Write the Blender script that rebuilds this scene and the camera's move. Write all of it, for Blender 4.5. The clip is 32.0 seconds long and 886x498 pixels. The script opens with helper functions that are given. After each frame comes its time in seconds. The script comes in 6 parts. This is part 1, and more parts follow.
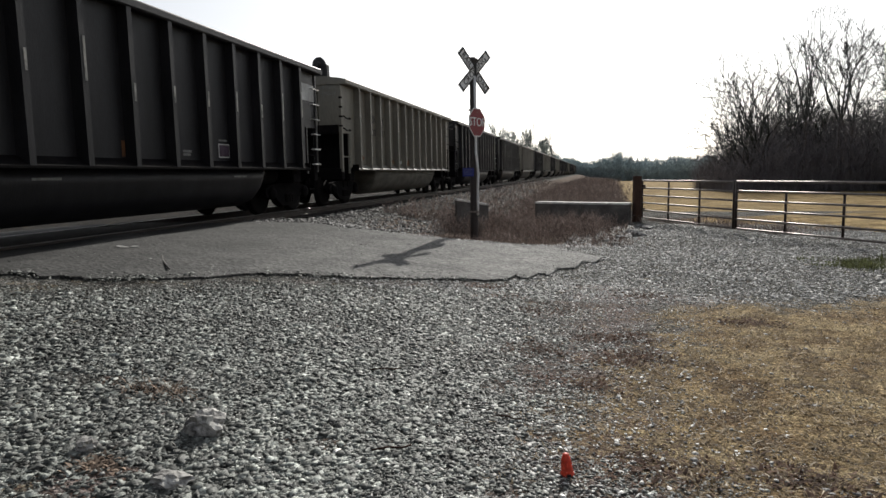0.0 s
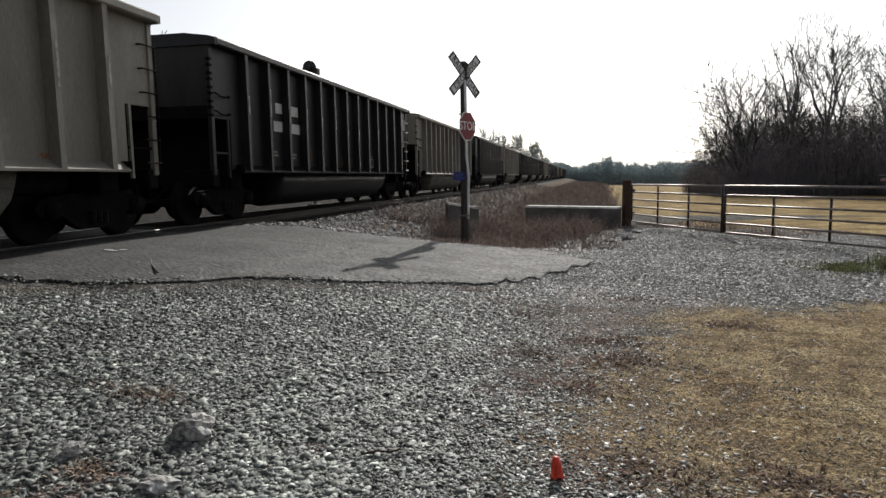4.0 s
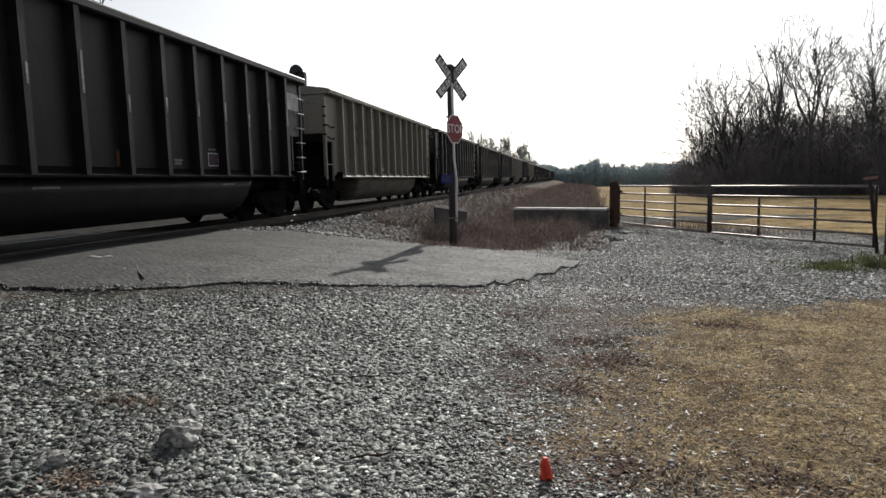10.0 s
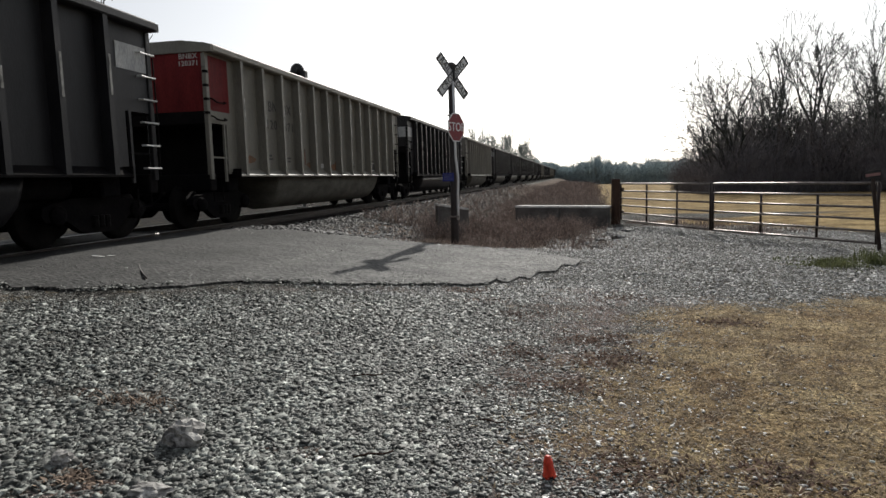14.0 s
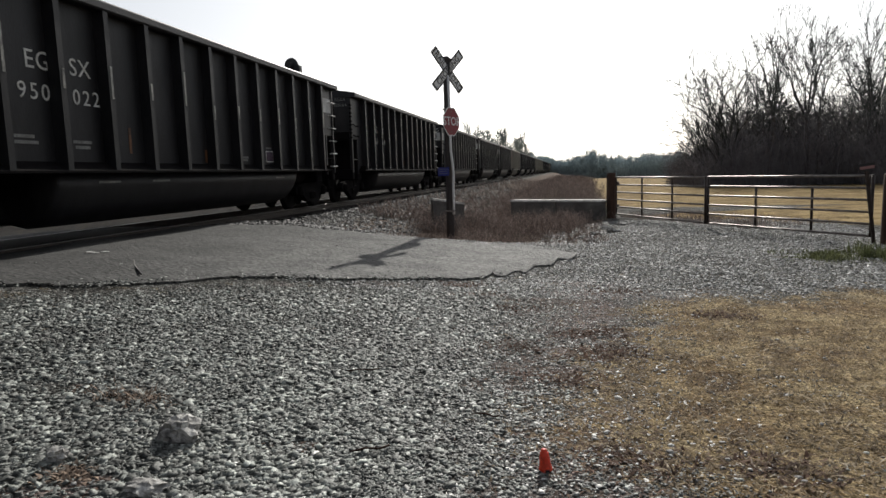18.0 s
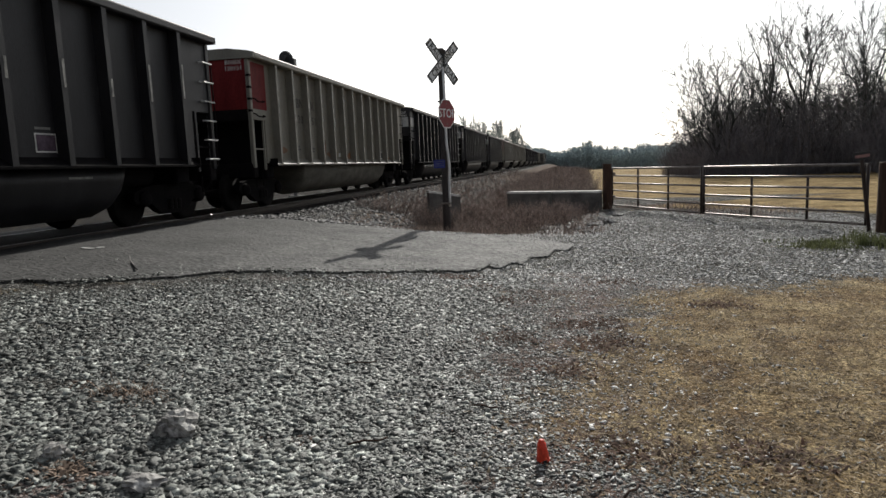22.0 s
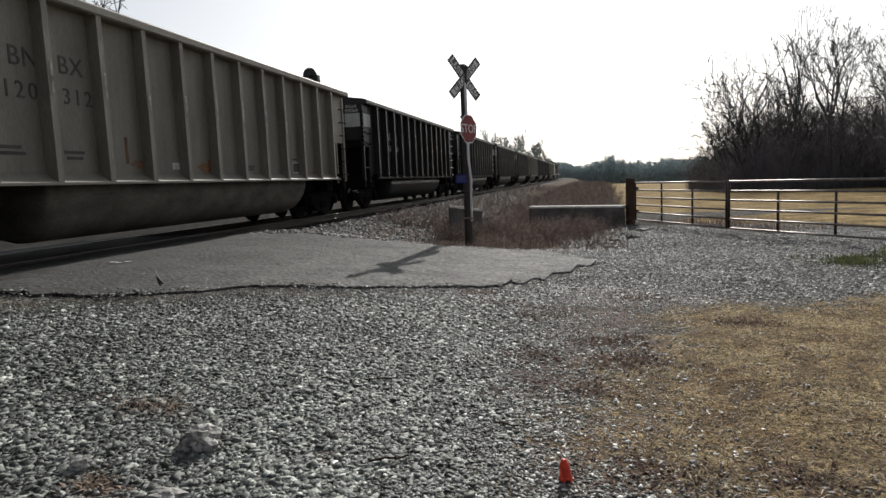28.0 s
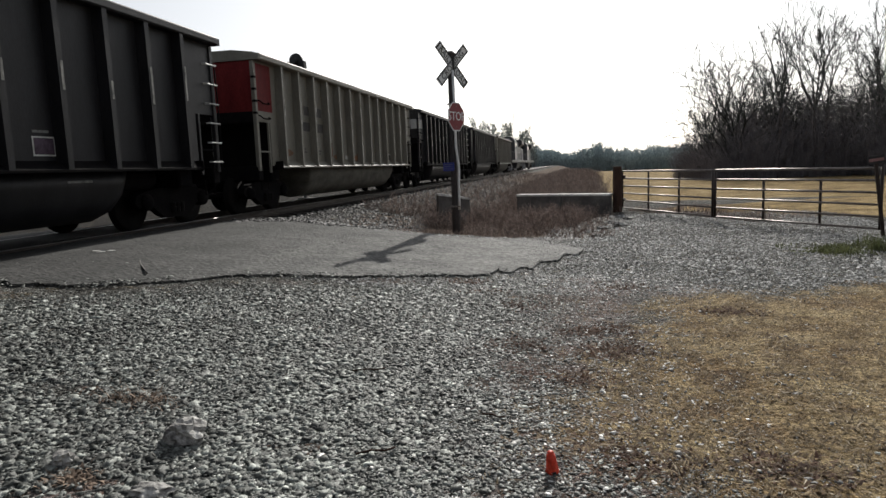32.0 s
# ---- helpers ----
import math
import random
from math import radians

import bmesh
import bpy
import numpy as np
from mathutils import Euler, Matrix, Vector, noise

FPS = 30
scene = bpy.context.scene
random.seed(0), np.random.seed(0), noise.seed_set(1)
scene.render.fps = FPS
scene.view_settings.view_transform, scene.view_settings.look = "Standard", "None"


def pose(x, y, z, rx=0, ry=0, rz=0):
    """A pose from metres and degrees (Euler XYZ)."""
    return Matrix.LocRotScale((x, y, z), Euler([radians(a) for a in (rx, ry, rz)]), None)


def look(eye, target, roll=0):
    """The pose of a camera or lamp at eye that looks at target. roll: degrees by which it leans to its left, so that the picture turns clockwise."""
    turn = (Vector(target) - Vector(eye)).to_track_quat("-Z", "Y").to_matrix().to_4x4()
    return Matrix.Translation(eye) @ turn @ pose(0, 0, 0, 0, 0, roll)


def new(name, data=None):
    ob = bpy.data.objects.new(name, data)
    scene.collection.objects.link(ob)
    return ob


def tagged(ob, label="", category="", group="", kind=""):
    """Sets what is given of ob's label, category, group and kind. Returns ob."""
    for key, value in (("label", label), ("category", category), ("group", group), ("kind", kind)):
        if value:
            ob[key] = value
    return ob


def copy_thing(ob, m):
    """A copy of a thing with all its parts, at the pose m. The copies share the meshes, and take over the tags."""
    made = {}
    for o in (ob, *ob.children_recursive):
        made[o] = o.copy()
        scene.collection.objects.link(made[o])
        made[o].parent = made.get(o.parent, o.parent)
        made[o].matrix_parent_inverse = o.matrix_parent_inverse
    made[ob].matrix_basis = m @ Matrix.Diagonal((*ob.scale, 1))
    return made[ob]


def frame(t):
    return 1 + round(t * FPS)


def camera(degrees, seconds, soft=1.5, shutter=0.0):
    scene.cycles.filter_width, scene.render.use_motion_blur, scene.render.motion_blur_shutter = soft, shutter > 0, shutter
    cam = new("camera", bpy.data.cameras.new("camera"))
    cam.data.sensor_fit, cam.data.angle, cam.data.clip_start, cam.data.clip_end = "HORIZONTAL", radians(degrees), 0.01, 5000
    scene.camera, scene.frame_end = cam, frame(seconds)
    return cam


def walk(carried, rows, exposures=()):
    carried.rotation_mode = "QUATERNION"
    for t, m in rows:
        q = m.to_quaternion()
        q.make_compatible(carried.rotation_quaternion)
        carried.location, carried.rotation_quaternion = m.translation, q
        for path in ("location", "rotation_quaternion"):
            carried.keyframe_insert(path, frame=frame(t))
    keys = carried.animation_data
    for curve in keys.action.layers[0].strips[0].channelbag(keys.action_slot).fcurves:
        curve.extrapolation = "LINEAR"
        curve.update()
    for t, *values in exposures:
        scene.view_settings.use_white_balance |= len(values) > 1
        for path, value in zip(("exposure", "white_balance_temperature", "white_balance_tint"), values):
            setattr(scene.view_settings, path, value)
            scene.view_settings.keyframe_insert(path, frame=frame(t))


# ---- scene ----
# ---------------------------------------------------------------- camera
POSES = (
    (0, -0.007, -0.000, 1.504, 12.936, -6.651, 0.898),
    (0.5, -0.008, -0.003, 1.506, 13.130, -6.820, 0.801),
    (1, -0.012, -0.002, 1.504, 13.226, -6.598, 0.703),
    (1.5, -0.012, -0.005, 1.504, 13.193, -6.674, 0.660),
    (2, -0.008, -0.004, 1.502, 13.361, -6.649, 0.766),
    (2.5, -0.010, -0.001, 1.503, 12.923, -6.533, 0.818),
    (3, -0.007, -0.000, 1.505, 12.637, -6.291, 1.174),
    (3.5, -0.006, -0.001, 1.502, 12.288, -6.265, 0.877),
    (5.5, -0.002, -0.000, 1.504, 11.588, -6.578, 0.965),
    (6, -0.002, -0.001, 1.505, 11.346, -6.522, 0.902),
    (6.5, -0.001, 0.004, 1.501, 11.301, -6.472, 0.954),
    (7, 0.000, 0.004, 1.502, 11.392, -6.458, 1.153),
    (7.5, -0.001, 0.002, 1.500, 11.304, -6.372, 0.943),
    (8, 0.003, -0.001, 1.501, 11.252, -6.202, 1.044),
    (8.5, 0.001, 0.001, 1.501, 11.167, -6.354, 0.972),
    (9, 0.000, 0.000, 1.500, 11.000, -6.050, 1.100),
    (9.5, 0.002, 0.003, 1.503, 11.050, -6.271, 1.076),
    (10, 0.005, 0.001, 1.499, 11.074, -6.080, 1.288),
    (10.5, -0.001, 0.001, 1.501, 11.142, -6.185, 1.247),
    (11, 0.000, 0.003, 1.503, 11.253, -6.232, 1.372),
    (11.5, 0.002, 0.003, 1.500, 11.145, -6.150, 1.371),
    (12, 0.002, 0.003, 1.497, 11.117, -6.318, 1.425),
    (12.5, 0.002, 0.005, 1.498, 11.073, -6.410, 1.552),
    (13, 0.003, 0.006, 1.498, 11.047, -6.448, 1.690),
    (13.5, 0.001, -0.001, 1.502, 11.401, -6.247, 1.485),
    (14, 0.003, -0.000, 1.502, 11.200, -6.237, 1.502),
    (14.5, 0.003, -0.002, 1.501, 11.190, -6.306, 1.676),
    (16.5, 0.006, -0.001, 1.502, 10.945, -6.384, 1.707),
    (17, 0.002, 0.007, 1.497, 10.700, -6.512, 1.481),
    (17.5, 0.007, 0.005, 1.498, 10.855, -6.494, 1.749),
    (18, 0.003, 0.006, 1.498, 10.796, -6.719, 1.717),
    (18.5, 0.007, 0.003, 1.499, 10.616, -6.619, 1.932),
    (19, 0.006, 0.008, 1.498, 10.684, -7.095, 2.030),
    (19.5, 0.009, 0.003, 1.499, 10.488, -6.850, 2.115),
    (20, 0.005, 0.010, 1.496, 10.442, -7.087, 2.130),
    (20.5, 0.005, 0.011, 1.497, 10.567, -7.094, 2.209),
    (21, 0.003, 0.014, 1.495, 10.520, -7.391, 2.072),
    (21.5, 0.006, 0.007, 1.497, 10.536, -7.231, 2.166),
    (22, 0.007, 0.013, 1.494, 10.449, -7.387, 2.221),
    (22.5, 0.005, 0.013, 1.497, 10.604, -7.298, 2.313),
    (23, 0.008, 0.014, 1.493, 10.618, -7.579, 2.304),
    (23.5, 0.010, 0.010, 1.495, 10.811, -7.382, 2.240),
    (24, 0.011, 0.009, 1.493, 10.579, -7.558, 2.253),
    (24.5, 0.006, 0.010, 1.496, 10.732, -7.620, 2.245),
    (25, 0.007, 0.012, 1.494, 10.792, -7.925, 2.255),
    (25.5, 0.007, 0.011, 1.496, 10.867, -7.772, 2.258),
    (27.5, 0.005, 0.013, 1.497, 10.966, -7.727, 2.299),
    (28, 0.007, 0.012, 1.508, 12.375, -6.054, 2.321),
    (28.5, 0.006, 0.018, 1.534, 12.435, -5.756, 1.355),
    (29, -0.003, 0.028, 1.539, 12.743, -6.169, 1.085),
    (29.5, -0.002, 0.030, 1.538, 11.661, -6.222, 1.273),
    (30, 0.002, 0.035, 1.534, 11.380, -6.555, 1.460),
    (30.5, 0.008, 0.033, 1.535, 11.189, -6.355, 1.798),
    (31, 0.008, 0.036, 1.532, 11.170, -6.783, 1.997),
    (31.5, 0.009, 0.040, 1.529, 11.213, -7.020, 2.139),
    (32, 0.006, 0.040, 1.529, 11.288, -7.228, 2.177),
)
cam = camera(69.0, 32.0, soft=1.52)
walk(cam, [(t, pose(x, y, z, 90 + pitch, roll, yaw)) for t, x, y, z, yaw, pitch, roll in POSES],
     exposures=[(0.0, 0.01), (10.0, 0.01), (12.0, -0.07), (32.0, -0.07)])

# ---------------------------------------------------------------- light
SUN_AZ, SUN_EL = 1.9, 31.6          # degrees from +y towards +x, and above the horizon
world = bpy.data.worlds.new("sky")
scene.world = world
world.use_nodes = True
wn = world.node_tree
sky = wn.nodes.new("ShaderNodeTexSky")
sky.sky_type, sky.sun_disc = "NISHITA", False
sky.sun_elevation, sky.sun_rotation = radians(SUN_EL), radians(SUN_AZ)
sky.altitude, sky.air_density, sky.dust_density, sky.ozone_density = 60, 1.0, 1.5, 1.0
haze = wn.nodes.new("ShaderNodeHueSaturation")        # thin white haze over the whole sky
haze.inputs["Saturation"].default_value, haze.inputs["Value"].default_value = 0.30, 1.0
wn.links.new(sky.outputs[0], haze.inputs["Color"])
wn.links.new(haze.outputs[0], wn.nodes["Background"].inputs[0])
wn.nodes["Background"].inputs[1].default_value = 0.12
sun = new("sun", bpy.data.lights.new("sun", "SUN"))
sun.data.energy, sun.data.angle, sun.data.color = 4.15, radians(0.6), (1.0, 0.962, 0.895)
az, el = radians(SUN_AZ), radians(SUN_EL)
sun.matrix_world = look((60 * math.sin(az) * math.cos(el), 60 * math.cos(az) * math.cos(el), 60 * math.sin(el)), (0, 0, 0))

# ---------------------------------------------------------------- plan
TRACK_X, RAIL_Z, GAUGE = -8.6, 0.60, 1.435
CAR_PITCH, HALF = 16.18, 7.22


def lerp(x, xs, ys):
    if x <= xs[0]:
        return ys[0]
    for i in range(1, len(xs)):
        if x < xs[i]:
            return ys[i - 1] + (ys[i] - ys[i - 1]) * (x - xs[i - 1]) / (xs[i] - xs[i - 1])
    return ys[-1]


def ground_z(x, y):
    """Height of the ground: the road's ramp up to the rails, and beyond it the ballast bank and its ditch."""
    d = abs(x - TRACK_X)
    e = d if x > TRACK_X else max(d, 1.9 + 2.0 * (d - 1.9))      # it falls away faster beyond the rails
    ramp = lerp(e, (0, 1.9, 2.5, 4.1, 5.6, 7.1, 8.6), (0.52, 0.52, 0.49, 0.32, 0.155, 0.04, 0.0))
    if x > TRACK_X:
        bank = lerp(d, (0, 2.0, 2.3, 3.6, 5.1, 6.6, 8.6, 9.9), (0.40, 0.40, 0.36, 0.10, -0.08, -0.18, -0.12, 0.0))
    else:
        bank = lerp(d, (0, 2.0, 2.3, 4.5, 7, 12), (0.40, 0.40, 0.36, 0.0, -0.15, 0.0))
    k = lerp(y, (13.2, 15.2), (0.0, 1.0))
    if y < 3:
        k = lerp(y, (-4.0, 3.0), (1.0, 0.0))
    z = ramp * (1 - k) + bank * k
    if y > 22:
        z -= 0.0105 * (min(y, 320) - 22) * lerp(x, (-4.0, 5.0), (0.0, 1.0))
    if abs(x) < 40 and -10 < y < 60:
        z += 0.02 * noise.noise((x * 0.5, y * 0.5, 0)) + 0.008 * noise.noise((x * 2.1, y * 2.1, 3.0))
    return z


# ---------------------------------------------------------------- materials
def surf(name, c1, c2, scale=3.0, rough=0.8, metal=0.0, bump=0.3, bscale=40.0, stretch=(1, 1, 1), island=0.0, objrand=0.0,
         fine=0.35, world_space=False, spec=0.5, depth=0.02, patch=None, skew=0.0):
    m = bpy.data.materials.new(name)
    m.use_nodes = True
    nt = m.node_tree
    n, li = nt.nodes, nt.links
    b = n["Principled BSDF"]
    co = n.new("ShaderNodeTexCoord")
    if world_space:
        geo = n.new("ShaderNodeNewGeometry")
        src = geo.outputs["Position"]
    else:
        src = co.outputs["Object"]
    mp = n.new("ShaderNodeMapping")
    mp.inputs["Scale"].default_value = stretch
    li.new(src, mp.inputs[0])
    big = n.new("ShaderNodeTexNoise")
    big.inputs["Scale"].default_value, big.inputs["Detail"].default_value, big.inputs["Roughness"].default_value = scale, 6, 0.62
    li.new(mp.outputs[0], big.inputs["Vector"])
    ramp = n.new("ShaderNodeValToRGB")
    ramp.color_ramp.elements[0].position, ramp.color_ramp.elements[1].position = 0.33, 0.68
    ramp.color_ramp.elements[0].color, ramp.color_ramp.elements[1].color = (*c1, 1), (*c2, 1)
    li.new(big.outputs["Fac"], ramp.inputs[0])
    small = n.new("ShaderNodeTexNoise")
    small.inputs["Scale"].default_value, small.inputs["Detail"].default_value = bscale, 4
    li.new(mp.outputs[0], small.inputs["Vector"])
    rng = n.new("ShaderNodeMapRange")
    rng.inputs["From Min"].default_value, rng.inputs["From Max"].default_value = 0.25, 0.75
    rng.inputs["To Min"].default_value, rng.inputs["To Max"].default_value = 1 - fine, 1 + fine
    li.new(small.outputs["Fac"], rng.inputs["Value"])
    val = rng.outputs[0]
    for amount, out in ((island, "Random Per Island"), (objrand, "Random")):
        if amount:
            nd = n.new("ShaderNodeNewGeometry") if out != "Random" else n.new("ShaderNodeObjectInfo")
            r2 = n.new("ShaderNodeMapRange")
            r2.inputs["To Min"].default_value, r2.inputs["To Max"].default_value = (1 - amount, 1 + amount) if not skew else (0.30, 0.30 + 1.9 * amount)
            if skew:                                      # most pieces dull, a few bright
                pw = n.new("ShaderNodeMath")
                pw.operation = "POWER"
                pw.inputs[1].default_value = skew
                li.new(nd.outputs[out], pw.inputs[0]), li.new(pw.outputs[0], r2.inputs["Value"])
            else:
                li.new(nd.outputs[out], r2.inputs["Value"])
            mul = n.new("ShaderNodeMath")
            mul.operation = "MULTIPLY"
            li.new(val, mul.inputs[0]), li.new(r2.outputs[0], mul.inputs[1])
            val = mul.outputs[0]
    if patch:                                             # broad darker and lighter drifts: (scale, least, most)
        wide, r3, mul = n.new("ShaderNodeTexNoise"), n.new("ShaderNodeMapRange"), n.new("ShaderNodeMath")
        wide.inputs["Scale"].default_value, wide.inputs["Detail"].default_value = patch[0], 5
        li.new(mp.outputs[0], wide.inputs["Vector"])
        for k, w in (("From Min", 0.36), ("From Max", 0.64), ("To Min", patch[1]), ("To Max", patch[2])):
            r3.inputs[k].default_value = w
        mul.operation = "MULTIPLY"
        li.new(wide.outputs["Fac"], r3.inputs["Value"]), li.new(val, mul.inputs[0]), li.new(r3.outputs[0], mul.inputs[1])
        val = mul.outputs[0]
    mix = n.new("ShaderNodeVectorMath")
    mix.operation = "SCALE"
    li.new(ramp.outputs[0], mix.inputs[0]), li.new(val, mix.inputs["Scale"])
    li.new(mix.outputs[0], b.inputs["Base Color"])
    b.inputs["Roughness"].default_value, b.inputs["Metallic"].default_value = rough, metal
    b.inputs["Specular IOR Level"].default_value = spec
    if bump:
        bp = n.new("ShaderNodeBump")
        bp.inputs["Strength"].default_value, bp.inputs["Distance"].default_value = bump, depth
        li.new(small.outputs["Fac"], bp.inputs["Height"])
        li.new(bp.outputs[0], b.inputs["Normal"])
    return m


BLACK = surf("black_car_paint", (0.0075, 0.0075, 0.009), (0.019, 0.0185, 0.0215), 1.6, 0.46, 0, 0.12, 30, (2, 2, 0.5), fine=0.3, spec=0.27)
GREY = surf("grey_car_paint", (0.135, 0.127, 0.105), (0.20, 0.19, 0.16), 1.3, 0.56, 0.0, 0.12, 26, (2, 2, 0.4), fine=0.2, spec=0.45)
# belly tubs of the grey cars, a darker grey than the sides
TUB_GREY = surf("dark_grey_tub", (0.07, 0.066, 0.056), (0.145, 0.138, 0.118), 1.6, 0.8, 0.0, 0.12, 26, (1, 1, 2), fine=0.3, spec=0.2)
RUST_SMEAR = surf("rusty_smear", (0.14, 0.10, 0.07), (0.22, 0.10, 0.045), 4, 0.8, 0, 0.1, 30, fine=0.4)
FRAME_FILL = surf("faded_purple_label", (0.03, 0.014, 0.028), (0.09, 0.06, 0.09), 12, 0.7, 0, 0, 40)
SOOT = surf("sooty_underframe", (0.004, 0.004, 0.005), (0.011, 0.0095, 0.0095), 3, 0.9, 0, 0.3, 30, spec=0.05)
RED = surf("faded_red_paint", (0.10, 0.008, 0.010), (0.165, 0.017, 0.017), 2, 0.65, 0, 0.1, 30, (2, 2, 0.5), spec=0.15)
PANEL_WHITE = surf("dirty_white_panel", (0.28, 0.29, 0.295), (0.42, 0.43, 0.425), 2.5, 0.6, 0, 0.1, 30, (2, 2, 0.5))
MARK_WHITE = surf("white_stencil", (0.42, 0.42, 0.40), (0.62, 0.62, 0.6), 6, 0.7, 0, 0, 40)
MARK_FAINT = surf("faint_stencil", (0.10, 0.10, 0.095), (0.26, 0.26, 0.25), 8, 0.7, 0, 0, 40)
MARK_DARK = surf("dark_stencil", (0.03, 0.03, 0.03), (0.08, 0.075, 0.07), 6, 0.7, 0, 0, 40)
RUNG_WHITE = surf("white_rung_paint", (0.38, 0.38, 0.37), (0.66, 0.66, 0.65), 9, 0.5, 0, 0.1, 60)
REFLECTOR = surf("worn_reflector_tape", (0.02, 0.02, 0.02), (0.42, 0.41, 0.37), 11, 0.45, 0, 0.1, 60, (1, 1, 0.35))
ORANGE_TAPE = surf("orange_stripe", (0.05, 0.022, 0.01), (0.17, 0.07, 0.025), 8, 0.6, 0, 0.1, 60)
WHEEL = surf("wheel_steel", (0.005, 0.0045, 0.0045), (0.011, 0.0095, 0.009), 6, 0.85, 0.0, 0.2, 50, spec=0.1)
RAIL_M = surf("rail_steel", (0.02, 0.015, 0.012), (0.045, 0.032, 0.024), 4, 0.6, 0.4, 0.2, 60)
RAIL_TOP = surf("polished_rail_head", (0.30, 0.29, 0.285), (0.42, 0.41, 0.40), 8, 0.5, 1.0, 0.05, 60)
TIE_M = surf("creosoted_tie", (0.012, 0.009, 0.008), (0.03, 0.023, 0.018), 4, 0.9, 0, 0.5, 30, (1, 6, 6), objrand=0.3)
ASPHALT = surf("worn_asphalt", (0.085, 0.086, 0.083), (0.185, 0.182, 0.172), 2.2, 0.9, 0, 0.7, 19, (0.8, 1.15, 1), fine=1.0, depth=0.04)
CONCRETE = surf("weathered_concrete", (0.075, 0.07, 0.066), (0.19, 0.18, 0.168), 2.5, 0.9, 0, 0.4, 40)
CONCRETE_TOP = surf("pale_concrete_cap", (0.42, 0.41, 0.39), (0.82, 0.81, 0.78), 5, 0.9, 0, 0.3, 40)
POST_WOOD = surf("grey_weathered_wood", (0.03, 0.026, 0.026), (0.07, 0.06, 0.058), 3, 0.9, 0, 0.5, 20, (8, 8, 0.7))
GATE_POST_WOOD = surf("brown_weathered_wood", (0.035, 0.018, 0.012), (0.085, 0.045, 0.028), 3, 0.9, 0, 0.6, 20, (8, 8, 0.6))
GALV = surf("galvanised_tube", (0.16, 0.135, 0.12), (0.30, 0.27, 0.25), 5, 0.45, 0.6, 0.1, 60)
GATE_DARK = surf("dark_gate_steel", (0.03, 0.022, 0.02), (0.07, 0.052, 0.045), 6, 0.55, 0.4, 0.15, 60)
SIGN_POLE = surf("pale_steel_pole", (0.62, 0.62, 0.62), (0.8, 0.8, 0.8), 6, 0.5, 0.0, 0.1, 60)
SIGN_WHITE = surf("sign_white", (0.70, 0.71, 0.72), (0.82, 0.83, 0.83), 4, 0.5, 0, 0.05, 60)
SIGN_BLACK = surf("sign_black", (0.015, 0.015, 0.017), (0.03, 0.03, 0.032), 5, 0.6, 0, 0, 60)
SIGN_RED = surf("sign_red", (0.17, 0.010, 0.018), (0.25, 0.016, 0.026), 3, 0.5, 0, 0.05, 60)
SIGN_BLUE = surf("sign_blue", (0.014, 0.022, 0.16), (0.022, 0.034, 0.24), 3, 0.5, 0, 0.05, 60)
CONE_M = surf("orange_plastic", (0.62, 0.035, 0.014), (0.82, 0.075, 0.028), 9, 0.5, 0, 0.15, 60)
SIGNAL_BLACK = surf("signal_black", (0.012, 0.012, 0.013), (0.025, 0.025, 0.026), 4, 0.6, 0, 0.1, 40)
SIGNAL_GREY = surf("signal_silver", (0.30, 0.30, 0.31), (0.45, 0.45, 0.46), 4, 0.5, 0.5, 0.1, 40)
FADED_PINK = surf("faded_pink_paint", (0.26, 0.13, 0.125), (0.40, 0.24, 0.23), 8, 0.7, 0, 0, 40)
LENS = surf("dark_signal_lens", (0.01, 0.012, 0.012), (0.02, 0.022, 0.02), 4, 0.1, 0, 0, 40)
BARK = surf("bark", (0.05, 0.043, 0.042), (0.11, 0.096, 0.09), 2.5, 0.95, 0, 0.5, 18, (4, 4, 0.8), objrand=0.25)
TWIG = surf("twig_bark", (0.036, 0.040, 0.038), (0.075, 0.079, 0.074), 2, 0.95, 0, 0, 18, objrand=0.25)
BRUSH = surf("brush_twigs", (0.115, 0.105, 0.113), (0.21, 0.193, 0.20), 1.0, 0.95, 0, 0, 18, island=0.4)
# distance haze is put into the far woods' pale bluish colour
FAR_WOOD = surf("haze_tinted_wood", (0.30, 0.37, 0.385), (0.40, 0.47, 0.48), 0.1, 1.0, 0, 0, 3, island=0.3)
STONE = surf("gravel_stone", (0.042, 0.046, 0.041), (0.338, 0.356, 0.325), 14, 0.6, 0, 0.3, 90, island=1.0, world_space=True, spec=0.4, patch=(0.9, 0.6, 1.2), skew=2.2)
PALE_CHIP = surf("pale_chip", (0.26, 0.255, 0.24), (0.70, 0.69, 0.66), 14, 0.6, 0, 0.2, 90, island=0.8, world_space=True, skew=2.0)
DRIVE_STONE = surf("driveway_stone", (0.12, 0.123, 0.122), (0.38, 0.385, 0.375), 14, 0.6, 0, 0.3, 90, island=0.6, world_space=True)
BALLAST = surf("ballast_stone", (0.034, 0.033, 0.033), (0.125, 0.12, 0.117), 12, 0.7, 0, 0.3, 90, island=0.8, world_space=True)
ROCK_M = surf("stained_rock", (0.06, 0.056, 0.054), (0.62, 0.605, 0.57), 13, 0.9, 0, 0.9, 30, depth=0.02)
# pale grey-green: some haze is mixed into this colour too
FAR_CROWN = surf("haze_tinted_twigs", (0.16, 0.185, 0.175), (0.25, 0.28, 0.26), 0.3, 1.0, 0, 0, 5)
WEED = surf("dry_weed", (0.14, 0.108, 0.095), (0.41, 0.325, 0.28), 1.3, 0.95, 0, 0, 20, island=0.6, world_space=True)
STRAW = surf("dry_grass_blade", (0.115, 0.08, 0.053), (0.46, 0.37, 0.235), 6, 0.9, 0, 0, 20, island=0.7, world_space=True)
